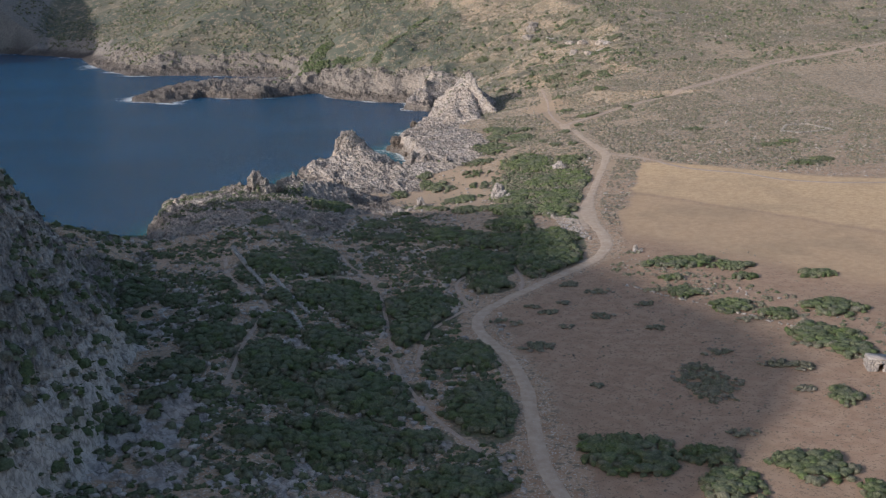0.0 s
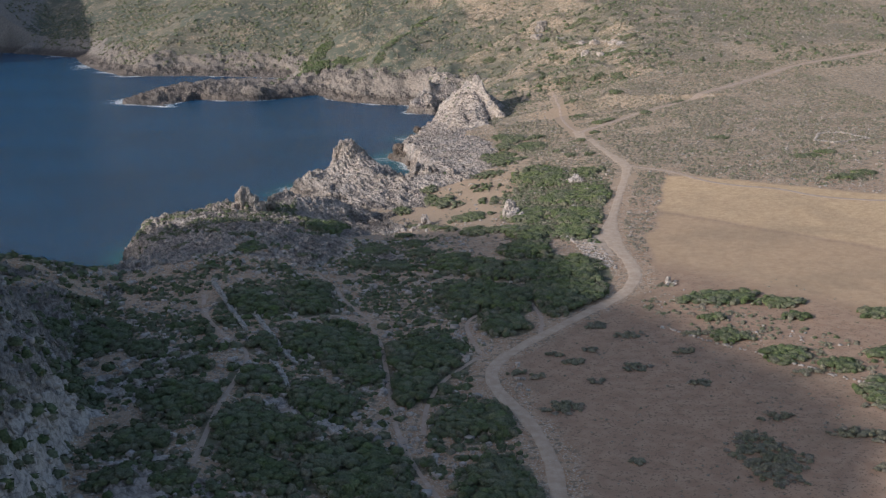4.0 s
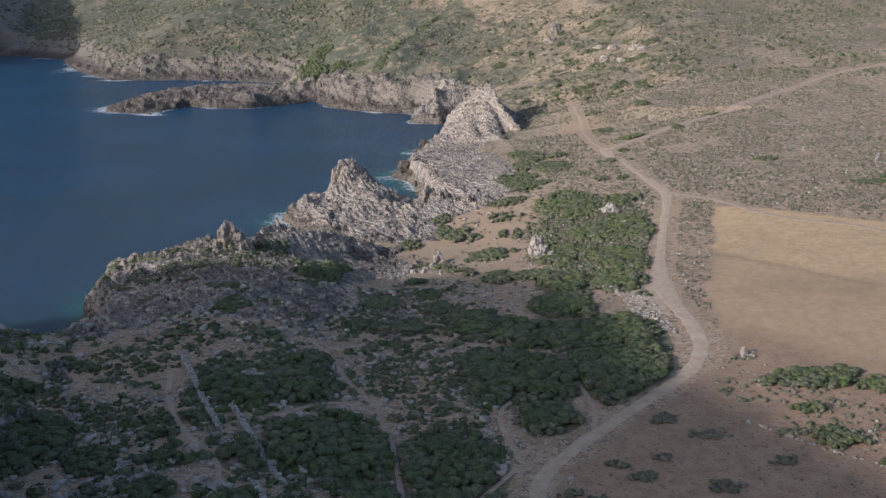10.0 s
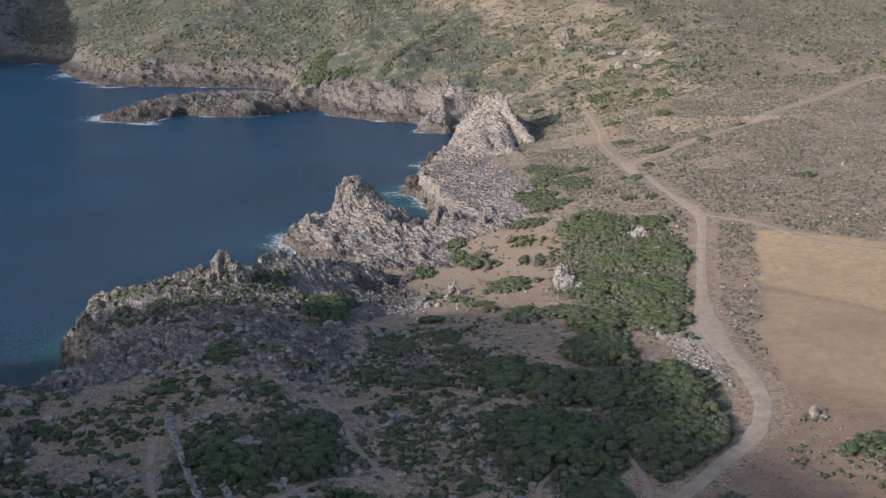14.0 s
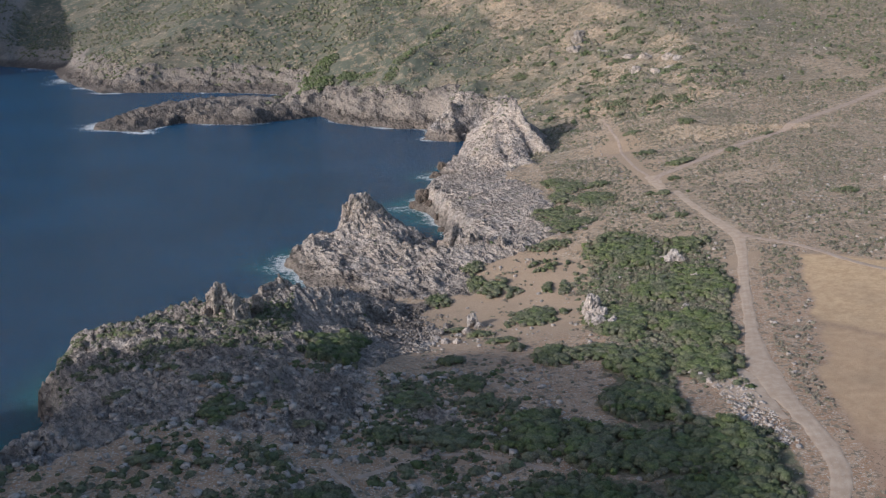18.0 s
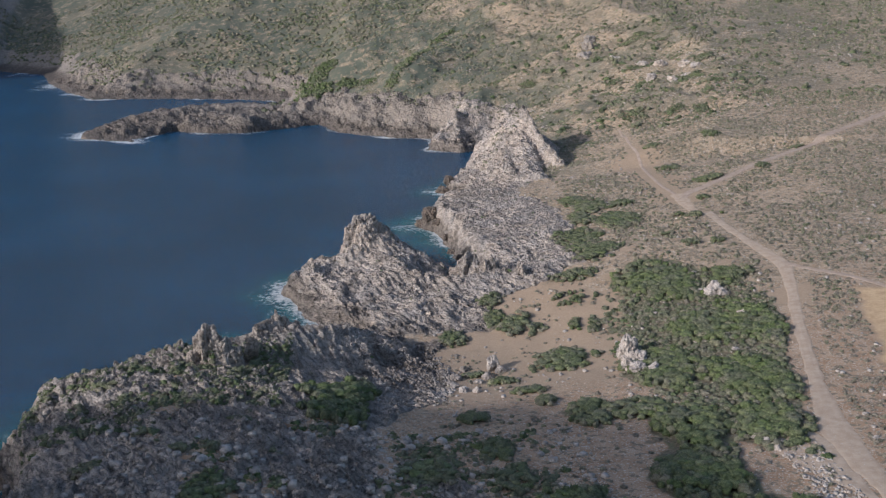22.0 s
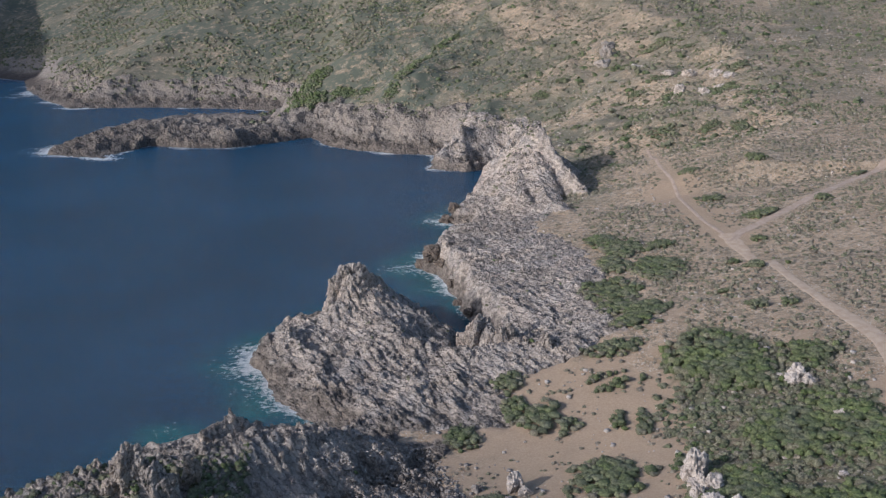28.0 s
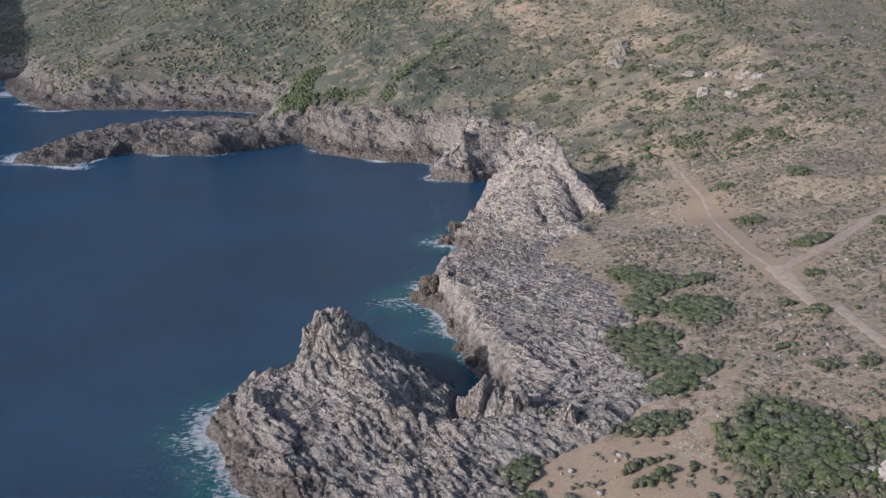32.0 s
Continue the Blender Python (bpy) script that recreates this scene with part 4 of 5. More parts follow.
for x, y, z, sz, k, turn in [(23.4, 394.8, 7.6, 2.7, 2, 0.5), (25.4, 392.0, 6.8, 2.4, 0, 1.7), (21.4, 397.6, 6.0, 2.1, 1, 2.9), (28.4, 388.6, 7.2, 2.7, 2, 4.0), (30.8, 386.0, 6.4, 2.4, 0, 0.2), (34.0, 383.2, 6.8, 2.6, 2, 1.1), (36.4, 379.6, 6.0, 2.4, 0, 2.2),
                             (40.6, 383.6, 6.8, 2.5, 0, 3.3), (43.6, 382.2, 6.0, 2.2, 1, 4.4), (38.4, 387.2, 6.8, 2.2, 1, 5.2), (31.8, 391.0, 6.8, 2.2, 1, 0.8), (45.8, 386.6, 6.6, 2.0, 0, 0.4)]:
    crag(pinnacle, x, y, z + (1.2 if x > 26 else 0.3), sz, k, turn, (0.1, 0.15), (1.0, 0.8, 1.0))
for x, y, z, sz, k, turn in [(-27.5, 328.3, 13.4, 2.0, 2, 0.5), (-26.2, 328.0, 12.8, 1.9, 0, 1.9), (-28.6, 328.8, 12.4, 1.7, 0, 3.1), (-24.8, 328.0, 12.0, 1.8, 0, 4.2), (-23.2, 328.4, 11.2, 1.7, 1, 5.1), (-30.0, 328.0, 10.8, 1.5, 1, 0.9),
                             (-20.6, 332.0, 11.2, 1.2, 2, 2.4), (-34.5, 325.5, 10.4, 1.3, 0, 0.2), (-37.5, 324.5, 9.8, 1.4, 1, 1.2), (-42.0, 321.0, 9.0, 1.3, 0, 2.2), (-46.5, 315.0, 8.4, 1.5, 1, 3.6), (-48.6, 308.0, 7.6, 1.6, 0, 0.7), (-49.6, 301.0, 6.8, 1.6, 1, 4.8)]:
    crag(headland, x, y, z, sz, k, turn)
rock_mass("far_shore_rock", "dark ledged shore rock below the far hillside", 2500, (0.6, 2.4, 0.3))
rock_mass("mountain_crag", "steep grey limestone crag lying in shade", 9000, (0.5, 2.6, 0.8, 4.5))
rock_mass("rocky_islet", "low dark rocky spit ringed by surf", 4000, (0.4, 1.6, 0.35))


# ---- plants, stones and walls ----
rng = np.random.default_rng(7)


def ground_z(x, y):
    return on_grid("z", x, y)


def mesh_from(name, co, faces, material, tone=None):
    """co: n x 3; faces: list of index arrays, one for each number of corners."""
    me = bpy.data.meshes.new(name)
    me.vertices.add(len(co))
    me.vertices.foreach_set("co", np.asarray(co, np.float32).ravel())
    loops = np.concatenate([f.ravel() for f in faces]).astype(np.int32)
    sizes = np.concatenate([np.full(len(f), f.shape[1]) for f in faces])
    me.loops.add(len(loops))
    me.loops.foreach_set("vertex_index", loops)
    me.polygons.add(len(sizes))
    me.polygons.foreach_set("loop_start", np.concatenate([[0], np.cumsum(sizes)[:-1]]).astype(np.int32))
    me.update(calc_edges=True)
    if tone is not None:
        att = me.color_attributes.new("tone", "FLOAT_COLOR", "POINT")
        att.data.foreach_set("color", np.concatenate([tone, np.ones((len(tone), 1))], 1).astype(np.float32).ravel())
    me.materials.append(material)
    return me


def foliage_material():
    m, nt, bsdf = mat("foliage")
    shade, dry, warm = attribute(nt, "tone")[:3]
    g = nt.nodes.new("ShaderNodeNewGeometry")
    spray = ramp(nt, noise_tex(nt, 0.28, 4, 0.7), 0.36, 0.66)
    leaf = mul(nt, mul(nt, spray, 0.65), mul(nt, g.outputs["Random Per Island"], 0.35), "ADD")
    green = mixc(nt, leaf, (0.04, 0.06, 0.022), (0.14, 0.18, 0.075))
    green = mixc(nt, mul(nt, mul(nt, mul(nt, shade, 0.5), mul(nt, ramp(nt, noise_tex(nt, 5.0, 5, 0.65), 0.45, 0.6), 0.75), "ADD"), 0.85), green, mixc(nt, leaf, (0.085, 0.1, 0.06), (0.21, 0.22, 0.145)))
    bright = mixc(nt, leaf, (0.06, 0.095, 0.025), (0.2, 0.25, 0.085))
    green = mixc(nt, mul(nt, warm, ramp(nt, noise_tex(nt, 6.0, 4, 0.6), 0.62, 0.42)), green, bright)
    straw = mixc(nt, leaf, (0.16, 0.135, 0.105), (0.38, 0.33, 0.255))
    nt.links.new(mixc(nt, dry, green, straw), bsdf.inputs["Base Color"])
    bsdf.inputs["Roughness"].default_value = 0.75
    bsdf.inputs["Specular IOR Level"].default_value = 0.2
    bump(nt, bsdf, noise_tex(nt, 0.2, 4, 0.7), 1.0, 0.25)
    return m


def bark_material():
    m, nt, bsdf = mat("bark")
    nt.links.new(mixc(nt, noise_tex(nt, 0.1), (0.12, 0.09, 0.065), (0.22, 0.18, 0.14)), bsdf.inputs["Base Color"])
    bsdf.inputs["Roughness"].default_value = 0.9
    return m


FOLIAGE, BARK = foliage_material(), bark_material()


def dome(leaves, size, seed, k=11, levels=(-0.55, 0.2, 0.7, 1.15)):
    """A lumpy cushion of foliage set with leaf sprays, one unit broad and high: places, quads and triangles."""
    r = np.random.default_rng(seed)

    def lump(az, el):
        return 0.84 * (1 + 0.17 * np.sin(3 * az + seed) * np.cos(el) + 0.12 * np.sin(5 * az + 2.1 * seed + 3 * el))
    az, el = r.uniform(0, 2 * np.pi, leaves), np.arcsin(r.uniform(-0.15, 1, leaves))
    d = np.stack([np.cos(az) * np.cos(el), np.sin(az) * np.cos(el), np.sin(el)], 1)
    p = d * (lump(az, el) * r.uniform(0.86, 1.2, leaves))[:, None]
    n = d + r.normal(0, 0.4, (leaves, 3))
    n /= np.linalg.norm(n, axis=1)[:, None]
    a = np.cross(n, r.normal(0, 1, (leaves, 3)))
    a /= np.linalg.norm(a, axis=1)[:, None]
    b = np.cross(n, a)
    s = size * r.uniform(0.6, 1.35, leaves)[:, None]
    co = np.stack([p + a * s, p + b * s * 0.7 + n * s * 0.25, p - a * s, p - b * s * 0.7 + n * s * 0.25], 1).reshape(-1, 3)
    ang = np.arange(k) * 2 * np.pi / k
    rings = []
    for e in levels:
        q = lump(ang, e) * r.uniform(0.88, 1.06, k)
        rings.append(np.stack([np.cos(ang) * np.cos(e) * q, np.sin(ang) * np.cos(e) * q, np.sin(e) * q], 1))
    core = np.concatenate(rings + [np.array([[0, 0, 0.84]])])
    base, top = len(co), len(levels) - 1
    i = np.arange(k)
    j = (i + 1) % k
    quads = [np.arange(4 * leaves).reshape(-1, 4)] + [base + np.stack([o * k + i, o * k + j, o * k + k + j, o * k + k + i], 1) for o in range(top)]
    tris = base + np.stack([top * k + i, top * k + j, np.full(k, (top + 1) * k)], 1)
    return np.concatenate([co, core]), np.concatenate(quads), tris


DOMES = [dome(34, 0.185, s, 7, (-0.55, 0.3, 0.9)) for s in range(6)]
TINY = [dome(4, 0.5, 40 + s, 4, (-0.1, 0.7)) for s in range(5)]
SMALL = [dome(9, 0.36, 20 + s, 6, (-0.1, 0.7)) for s in range(5)]


def cushions(name, x, y, z, r, h, kinds, dry, warm, material=None):
    """Joins cushions at the given places into one mesh."""
    co, quads, tris, tone, off = [], [], [], [], 0
    pick, turn = rng.integers(0, len(kinds), len(x)), rng.uniform(0, 6.28, len(x))
    for k, (tc, tq, tt) in enumerate(kinds):
        s = np.nonzero(pick == k)[0]
        if not len(s):
            continue
        c, n = np.cos(turn[s])[:, None], np.sin(turn[s])[:, None]
        px = (c * tc[:, 0] - n * tc[:, 1]) * r[s][:, None] + x[s][:, None]
        py = (n * tc[:, 0] + c * tc[:, 1]) * r[s][:, None] + y[s][:, None]
        pz = tc[:, 2] * h[s][:, None] + z[s][:, None]
        co.append(np.stack([px, py, pz], 2).reshape(-1, 3))
        step = off + np.arange(len(s))[:, None, None] * len(tc)
        quads.append((tq[None] + step).reshape(-1, 4))
        tris.append((tt[None] + step).reshape(-1, 3))
        one = np.stack([rng.uniform(0, 1, len(s)), dry[s], warm[s]], 1)
        tone.append(np.repeat(one, len(tc), 0))
        off += len(s) * len(tc)
    return mesh_from(name, np.concatenate(co), [np.concatenate(quads), np.concatenate(tris)], material or FOLIAGE, np.concatenate(tone))


def part(name, me, parent, label=""):
    ob = new(name, me)
    ob.parent = parent
    return tagged(ob, label)


def stems_mesh(x, y, z, h):
    """Short forked woody stems rising from the ground."""
    co, quads, off = [], [], 0
    for sx, sy, sz, sh in zip(x, y, z, h):
        for _ in range(3):
            lean = rng.normal(0, 0.3, 2) * sh
            a = np.array([(-1, -1), (1, -1), (1, 1), (-1, 1)], float)
            low = np.concatenate([a * 0.06 + (sx, sy), np.full((4, 1), sz - 0.2)], 1)
            top = np.concatenate([a * 0.02 + (sx + lean[0], sy + lean[1]), np.full((4, 1), sz + 0.75 * sh)], 1)
            co += [low, top]
            i = np.arange(4)
            quads.append(off + np.stack([i, (i + 1) % 4, 4 + (i + 1) % 4, 4 + i], 1))
            off += 8
    return mesh_from("woody_base", np.concatenate(co), [np.concatenate(quads)], BARK)


TAKEN = set()   # ground that a thicket already covers


def ellipse_points(cx, cy, rx, ry, gap, ragged=0.35):
    """Places spread over a ragged patch of ground."""
    n = max(4, int(math.pi * rx * ry / (gap * gap) * 1.9))
    a, q = rng.uniform(0, 2 * np.pi, n), np.sqrt(rng.uniform(0, 1, n))
    rim = 1 + ragged * (2 * vnoise(2.0 * np.cos(a) + cx, 2.0 * np.sin(a) + cy, 4) - 1)
    x, y = cx + rx * q * rim * np.cos(a), cy + ry * q * rim * np.sin(a)
    cell = np.floor(x / gap / 0.82) * 100003 + np.floor(y / gap / 0.82)
    keep = [i for i in np.unique(cell, return_index=True)[1] if (gap, cell[i]) not in TAKEN]
    TAKEN.update((gap, cell[i]) for i in keep)
    return x[keep], y[keep], q[keep]


def off_road(x, y):
    d = np.minimum(np.minimum(seg_dist(x, y, ROAD)[0] - 2.4, seg_dist(x, y, TRACK_HILL)[0] - 1.8), trail_dist(x, y) - 0.95)
    return d > 0


def thicket(name, cx, cy, rx, ry, high, dry, warm, label, group, category="shrub"):
    far = cy > 520
    ry = min(ry, 1.1 * rx) if far else ry
    thorny = name == "thorn_bush"
    gap = 1.2 if rx * ry > 14 and not thorny else 0.8
    x, y, q = ellipse_points(cx, cy, rx, ry, gap)
    ok = off_road(x, y) & ((not thorny) | (rng.uniform(0, 1, len(x)) > 0.08 + 0.4 * q))
    if ok.sum() < 2:
        return None
    x, y, q = x[ok], y[ok], q[ok]
    r = gap * rng.uniform(0.62, 1.15, len(x)) * (1 - 0.3 * q ** 4)
    high = high * rng.uniform(0.7, 1.05, len(x)) * (1 - 0.4 * q ** 4) * (0.75 + 0.5 * vnoise(x / 3.5, y / 3.5, 15))
    rise = np.minimum(high, 1.7 * r)
    flat = 0.55 * smooth(0.85 - q, 0, 0.2) * (not (far or thorny))
    h = (0.62 - 0.4 * flat) * rise
    z = ground_z(x, y)
    gz = np.array([ground_z(x + dx, y + dy) for dx, dy in ((0.6, 0), (-0.6, 0), (0, 0.6), (0, -0.6))]).min(0)
    root = new(name)
    root.location = (cx, cy, float(ground_z(cx, cy)[0]))
    m = np.array([cx, cy, root.location[2]])
    edge = (q > 0.75) & (rng.uniform(0, 1, len(x)) < 0.35)
    dryness = np.clip(dry + 0.45 * edge + 0.25 * (rng.uniform(0, 1, len(x)) - 0.5), 0, 1)
    z = np.minimum(z, gz + 0.3)
    part("foliage", cushions("foliage", x - m[0], y - m[1], z - m[2] + 0.93 * rise - h, r * (1 + 0.3 * flat), h, SMALL if far or thorny else DOMES, dryness, np.clip(warm + rng.normal(0, 0.25, len(x)), 0, 1)), root)
    few = slice(0, None, max(1, len(x) // 12))
    tagged(part("woody_base", stems_mesh(x[few] - m[0], y[few] - m[1], z[few] - m[2], h[few]), root, "thin grey woody stems"), kind="stuff")
    return tagged(root, label, category, group)


for e in THICK_NEAR + THICK_SHADE + THICK_SLOPE:
    thicket("shrub_thicket", *e, 1.9, 0.05, 0.1, "dense dark green lentisk thicket on stony ground", "evergreen thickets")
for e in THICK_FIELD:
    thicket("shrub_thicket", *e, 1.5, 0.12, 0.5, "rounded green lentisk thicket beside dry field", "field thickets")
for e in THICK_SUN:
    thicket("shrub_thicket", *e, 1.7, 0.18, 0.95, "bright green mixed thicket beside the dirt road", "roadside thickets")
for e in THICK_COVE:
    thicket("shrub_thicket", *e, 1.3, 0.2, 0.3, "green cushion thicket on pinkish sandy soil", "cove thickets")
for e in THORN:
    thicket("thorn_bush", *e, 0.75, 0.55, 0.0, "low greyish brown thorn bush in dry field", "thorn bushes", "bush")
for k, e in enumerate(HEADLAND):
    thicket("shrub", *e, 3.2 if k < 3 else 1.0, 0.05 if k < 4 else 0.35, 0.35, "tall leafy green shrubs below the rocky headland" if k < 3 else "small green shrub among jagged headland rock", "headland shrubs")
for e in BUSH:
    thicket("shrub", *e, 1.3, 0.2, 0.35, "round green shrub on dry stony slope", "slope shrubs")

HILL_BUSH = [(104, 595, 4.7, 11), (113, 571, 2, 2.5), (120, 559, 4, 7.8), (129, 556, 4, 8.1), (105, 563, 6.3, 15.7), (98, 510, 4, 5.8), (123, 577, 2.8, 4.3), (160, 579, 3, 5.9), (157, 563, 3.2, 6.6), (158, 599, 2.5, 4.9), (174, 601, 3.2, 8), (144, 582, 3.1, 7.9), (135, 569, 3, 6.4), (123, 616, 4.8, 12), (113, 631, 4.1, 10.2), (81, 667, 4.6, 11.5), (67, 681, 5.7, 14.1), (82, 690, 3.9, 9.7), (91, 673, 3.7, 9.4), (119, 669, 4.7, 11.9), (131, 681, 6, 15), (125, 638, 5.3, 13.3), (134, 600, 6.1, 15.2), (140, 602, 5.5, 13.8), (144, 642, 3.9, 9.7), (150, 620, 5.9, 14.7), (143, 666, 4.1, 10.4), (144, 676, 2.3, 5.8), (154, 673, 3, 7.6), (177, 643, 3.8, 9.5), (174, 619, 2, 4.7), (185, 607, 2, 4.3), (196, 672, 4.3, 10.8), (209, 639, 2.9, 7.3), (136, 682, 7.1, 17.8), (113, 712, 2.4, 6), (106, 706, 2.3, 5.8), (98, 636, 2.8, 5.9), (108, 621, 3.3, 7.5), (85, 609, 2.4, 2.3), (85, 647, 3.5, 7.8), (129, 554, 3.6, 6.3), (117, 509, 3.4, 4.6), (119, 466, 3.7, 4.3)]
for hx, hy, hw, hd in HILL_BUSH:
    thicket("shrub", hx, hy, 0.8 * hw, 0.62 * hw, 1.3, 0.25, 0.3, "dark green bush on the stony hillside", "hillside bushes")

# the green ravine on the far hillside and the overgrown cliff over the inlet
for gx, gy, gr in [(19, 715, 5), (24, 724, 5), (29, 733, 5), (34, 742, 5), (39, 750, 5), (44, 759, 5), (49, 768, 4.5), (54, 777, 4)]:
    thicket("shrub_thicket", gx, gy, gr * 0.8, gr * 1.3, 2.4, 0.05, 0.2, "dark green shrubs filling a hillside ravine", "ravine thickets")
for gx, gy, gr in [(-24, 775, 8), (-20, 762, 7), (-28, 764, 6), (-16, 785, 7), (-4, 760, 6), (6, 752, 5)]:
    thicket("shrub_thicket", gx, gy, gr, gr, 2.6, 0.02, 0.35, "green shrubs covering the bank above the inlet", "bank thickets")


def scatter(n, box, keep):
    x, y = rng.uniform(box[0], box[1], n), rng.uniform(box[2], box[3], n)
    z, sd, rock = on_grid('z', x, y), inland(x, y), on_grid('rock', x, y)
    ok = keep(x, y, z, sd, rock) & (road_mask(x, y) < 0.05) & (trail_dist(x, y) > 0.9) & (z > 0.8)
    return x[ok], y[ok], z[ok]


def stuff(name, me, label, category):
    return tagged(new(name, me), label, category, kind="stuff")


def low_scrub(name, n, box, keep, size, dry, label):
    x, y, z = scatter(n, box, keep)
    r = rng.uniform(*size, len(x))
    d = np.clip(rng.normal(dry, 0.25, len(x)), 0, 1)
    return stuff(name, cushions(name, x, y, z, r, r * rng.uniform(0.55, 0.95, len(x)), TINY if box[3] > 500 else SMALL, d, rng.uniform(0, 0.4, len(x))), label, "scrub")


def clumped(x, y, size, level, seed):
    return fbm(x, y, size, 3, seed) + rng.uniform(-0.12, 0.12, len(x)) > level


def in_field(x, y):
    return on_grid("field", x, y) > 0.4


low_scrub("dark_scrub", 19000, (-84, 26, 118, 300), lambda x, y, z, sd, rock: clumped(x, y, 9, 0.47, 101) & (rock < np.where(y > 255, 0.5, 0.85)), (0.28, 0.85), 0.2, "dark green low scrub on shaded stony slope")
low_scrub("dry_scrub", 6500, (10, 132, 245, 480), lambda x, y, z, sd, rock: clumped(x, y, 6, 0.5, 113) & (rock < 0.5) & ~in_field(x, y), (0.22, 0.6), 0.85, "pale dry scrub cushions on sandy soil")
low_scrub("plateau_scrub", 18000, (60, 215, 325, 560), lambda x, y, z, sd, rock: clumped(x, y, 12, 0.4, 127) & (rock < 0.4) & ~in_field(x, y), (0.3, 0.75), 0.7, "greyish brown heath scrub on stony plateau")
low_scrub("hill_scrub", 30000, (0, 300, 540, 960), lambda x, y, z, sd, rock: clumped(x, y, 22, 0.4, 131) & (sd > 12), (0.35, 1.05), 0.5, "sparse olive and brown scrub over the hillside")
low_scrub("hill_bushes", 4600, (-60, 330, 540, 980), lambda x, y, z, sd, rock: clumped(x, y, 30, 0.52, 137) & (sd > 15), (0.8, 2.2), 0.28, "dark green bushes dotted over the hillside")
low_scrub("far_scrub", 16000, (-330, 60, 860, 1200), lambda x, y, z, sd, rock: clumped(x, y, 30, 0.42, 139) & (sd > 15), (0.6, 1.9), 0.42, "olive scrub on the far hillside")
low_scrub("crag_plants", 1500, (-62, 70, 285, 520), lambda x, y, z, sd, rock: clumped(x, y, 5, 0.6, 149) & (rock > 0.5) & (z > 4), (0.25, 0.65), 0.3, "small green tufts in rock crevices")
low_scrub("headland_tufts", 4200, (-54, -14, 296, 342), lambda x, y, z, sd, rock: clumped(x, y, 6, 0.46, 181) & (sd > 2.5), (0.3, 0.85), 0.25, "sunlit green tufts over the headland rock")
low_scrub("field_tufts", 1500, (35, 100, 110, 245), lambda x, y, z, sd, rock: in_field(x, y) & clumped(x, y, 10, 0.5, 151), (0.12, 0.3), 0.95, "short dry grass tufts in brown field")
low_scrub("thicket_scrub", 5200, (40, 84, 280, 382), lambda x, y, z, sd, rock: (((x - 62) / 18) ** 2 + ((y - 330) / 50) ** 2 < 1) & clumped(x, y, 7, 0.4, 173) & (x < np.interp(y, [245, 285, 300, 342, 369, 380], [58, 61, 64.5, 77.5, 85.5, 85])), (0.4, 0.95), 0.4, "olive and grey-green scrub between roadside thickets")
low_scrub("field_edge_scrub", 2600, (58, 110, 130, 250), lambda x, y, z, sd, rock: (np.abs(0.86 * (x - 82) + 0.5 * (y - 205)) < 8 + 5 * (y < 180)) & clumped(x, y, 5, 0.46, 191), (0.25, 0.7), 0.55, "grey-green scrub along the stony field edge")
low_scrub("slope_bushes", 1500, (-84, 22, 118, 262), lambda x, y, z, sd, rock: clumped(x, y, 12, 0.5, 197) & (sd > 6), (0.7, 1.5), 0.08, "dark rounded bushes dotted over the shaded slope")
low_scrub("verge_grass", 5200, (60, 100, 250, 372), lambda x, y, z, sd, rock: (seg_dist(x, y, ROAD)[0] < 12) & (x > np.interp(y, [250, 285, 342, 369], [64, 66, 82, 90])) & ~in_field(x, y) & clumped(x, y, 4, 0.44, 199), (0.15, 0.5), 0.9, "tufts of dry grass along the road verge")
low_scrub("cliff_scrub", 3200, (-80, -15, 100, 255), lambda x, y, z, sd, rock: clumped(x, y, 8, 0.5, 179) & (rock > 0.5), (0.5, 1.4), 0.1, "dark shrubs clinging to the shaded crag")


# ---- stone ----
def stone_material():
    m, nt, bsdf = mat("limestone")
    g = nt.nodes.new("ShaderNodeNewGeometry")
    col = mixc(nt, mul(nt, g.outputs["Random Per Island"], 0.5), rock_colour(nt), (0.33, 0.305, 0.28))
    nt.links.new(col, bsdf.inputs["Base Color"])
    bsdf.inputs["Roughness"].default_value = 0.92
    bump(nt, bsdf, noise_tex(nt, 0.3, 6, 0.7), 0.6, 0.1)
    return m


STONE = stone_material()
PALE_STONE = road_material((0.3, 0.275, 0.25), (0.47, 0.435, 0.39))
CUBE = np.array([(-1, -1, -1), (1, -1, -1), (1, 1, -1), (-1, 1, -1), (-1, -1, 1), (1, -1, 1), (1, 1, 1), (-1, 1, 1)], float)
CUBE_Q = np.array([(0, 3, 2, 1), (4, 5, 6, 7), (0, 1, 5, 4), (1, 2, 6, 5), (2, 3, 7, 6), (3, 0, 4, 7)])


def stones_mesh(name, x, y, z, size, flat=0.7, material=None):
    n = len(x)
    jit = CUBE[None] * rng.uniform(0.45, 1.0, (n, 8, 3)) * size[:, None, None] * np.array([1, 1, flat])
    a = rng.uniform(0, 6.28, n)
    c, s = np.cos(a)[:, None], np.sin(a)[:, None]
    px, py = c * jit[:, :, 0] - s * jit[:, :, 1] + x[:, None], s * jit[:, :, 0] + c * jit[:, :, 1] + y[:, None]
    co = np.stack([px, py, jit[:, :, 2] + (z + 0.2 * size)[:, None]], 2).reshape(-1, 3)
    return mesh_from(name, co, [(CUBE_Q[None] + 8 * np.arange(n)[:, None, None]).reshape(-1, 4)], material or STONE)


def strewn(name, n, box, keep, size, label):
    x, y, z = scatter(n, box, keep)
    s = size[0] * (size[1] / size[0]) ** (rng.uniform(0, 1, len(x)) ** 2.2)
    return stuff(name, stones_mesh(name, x, y, z, s), label, "stones")


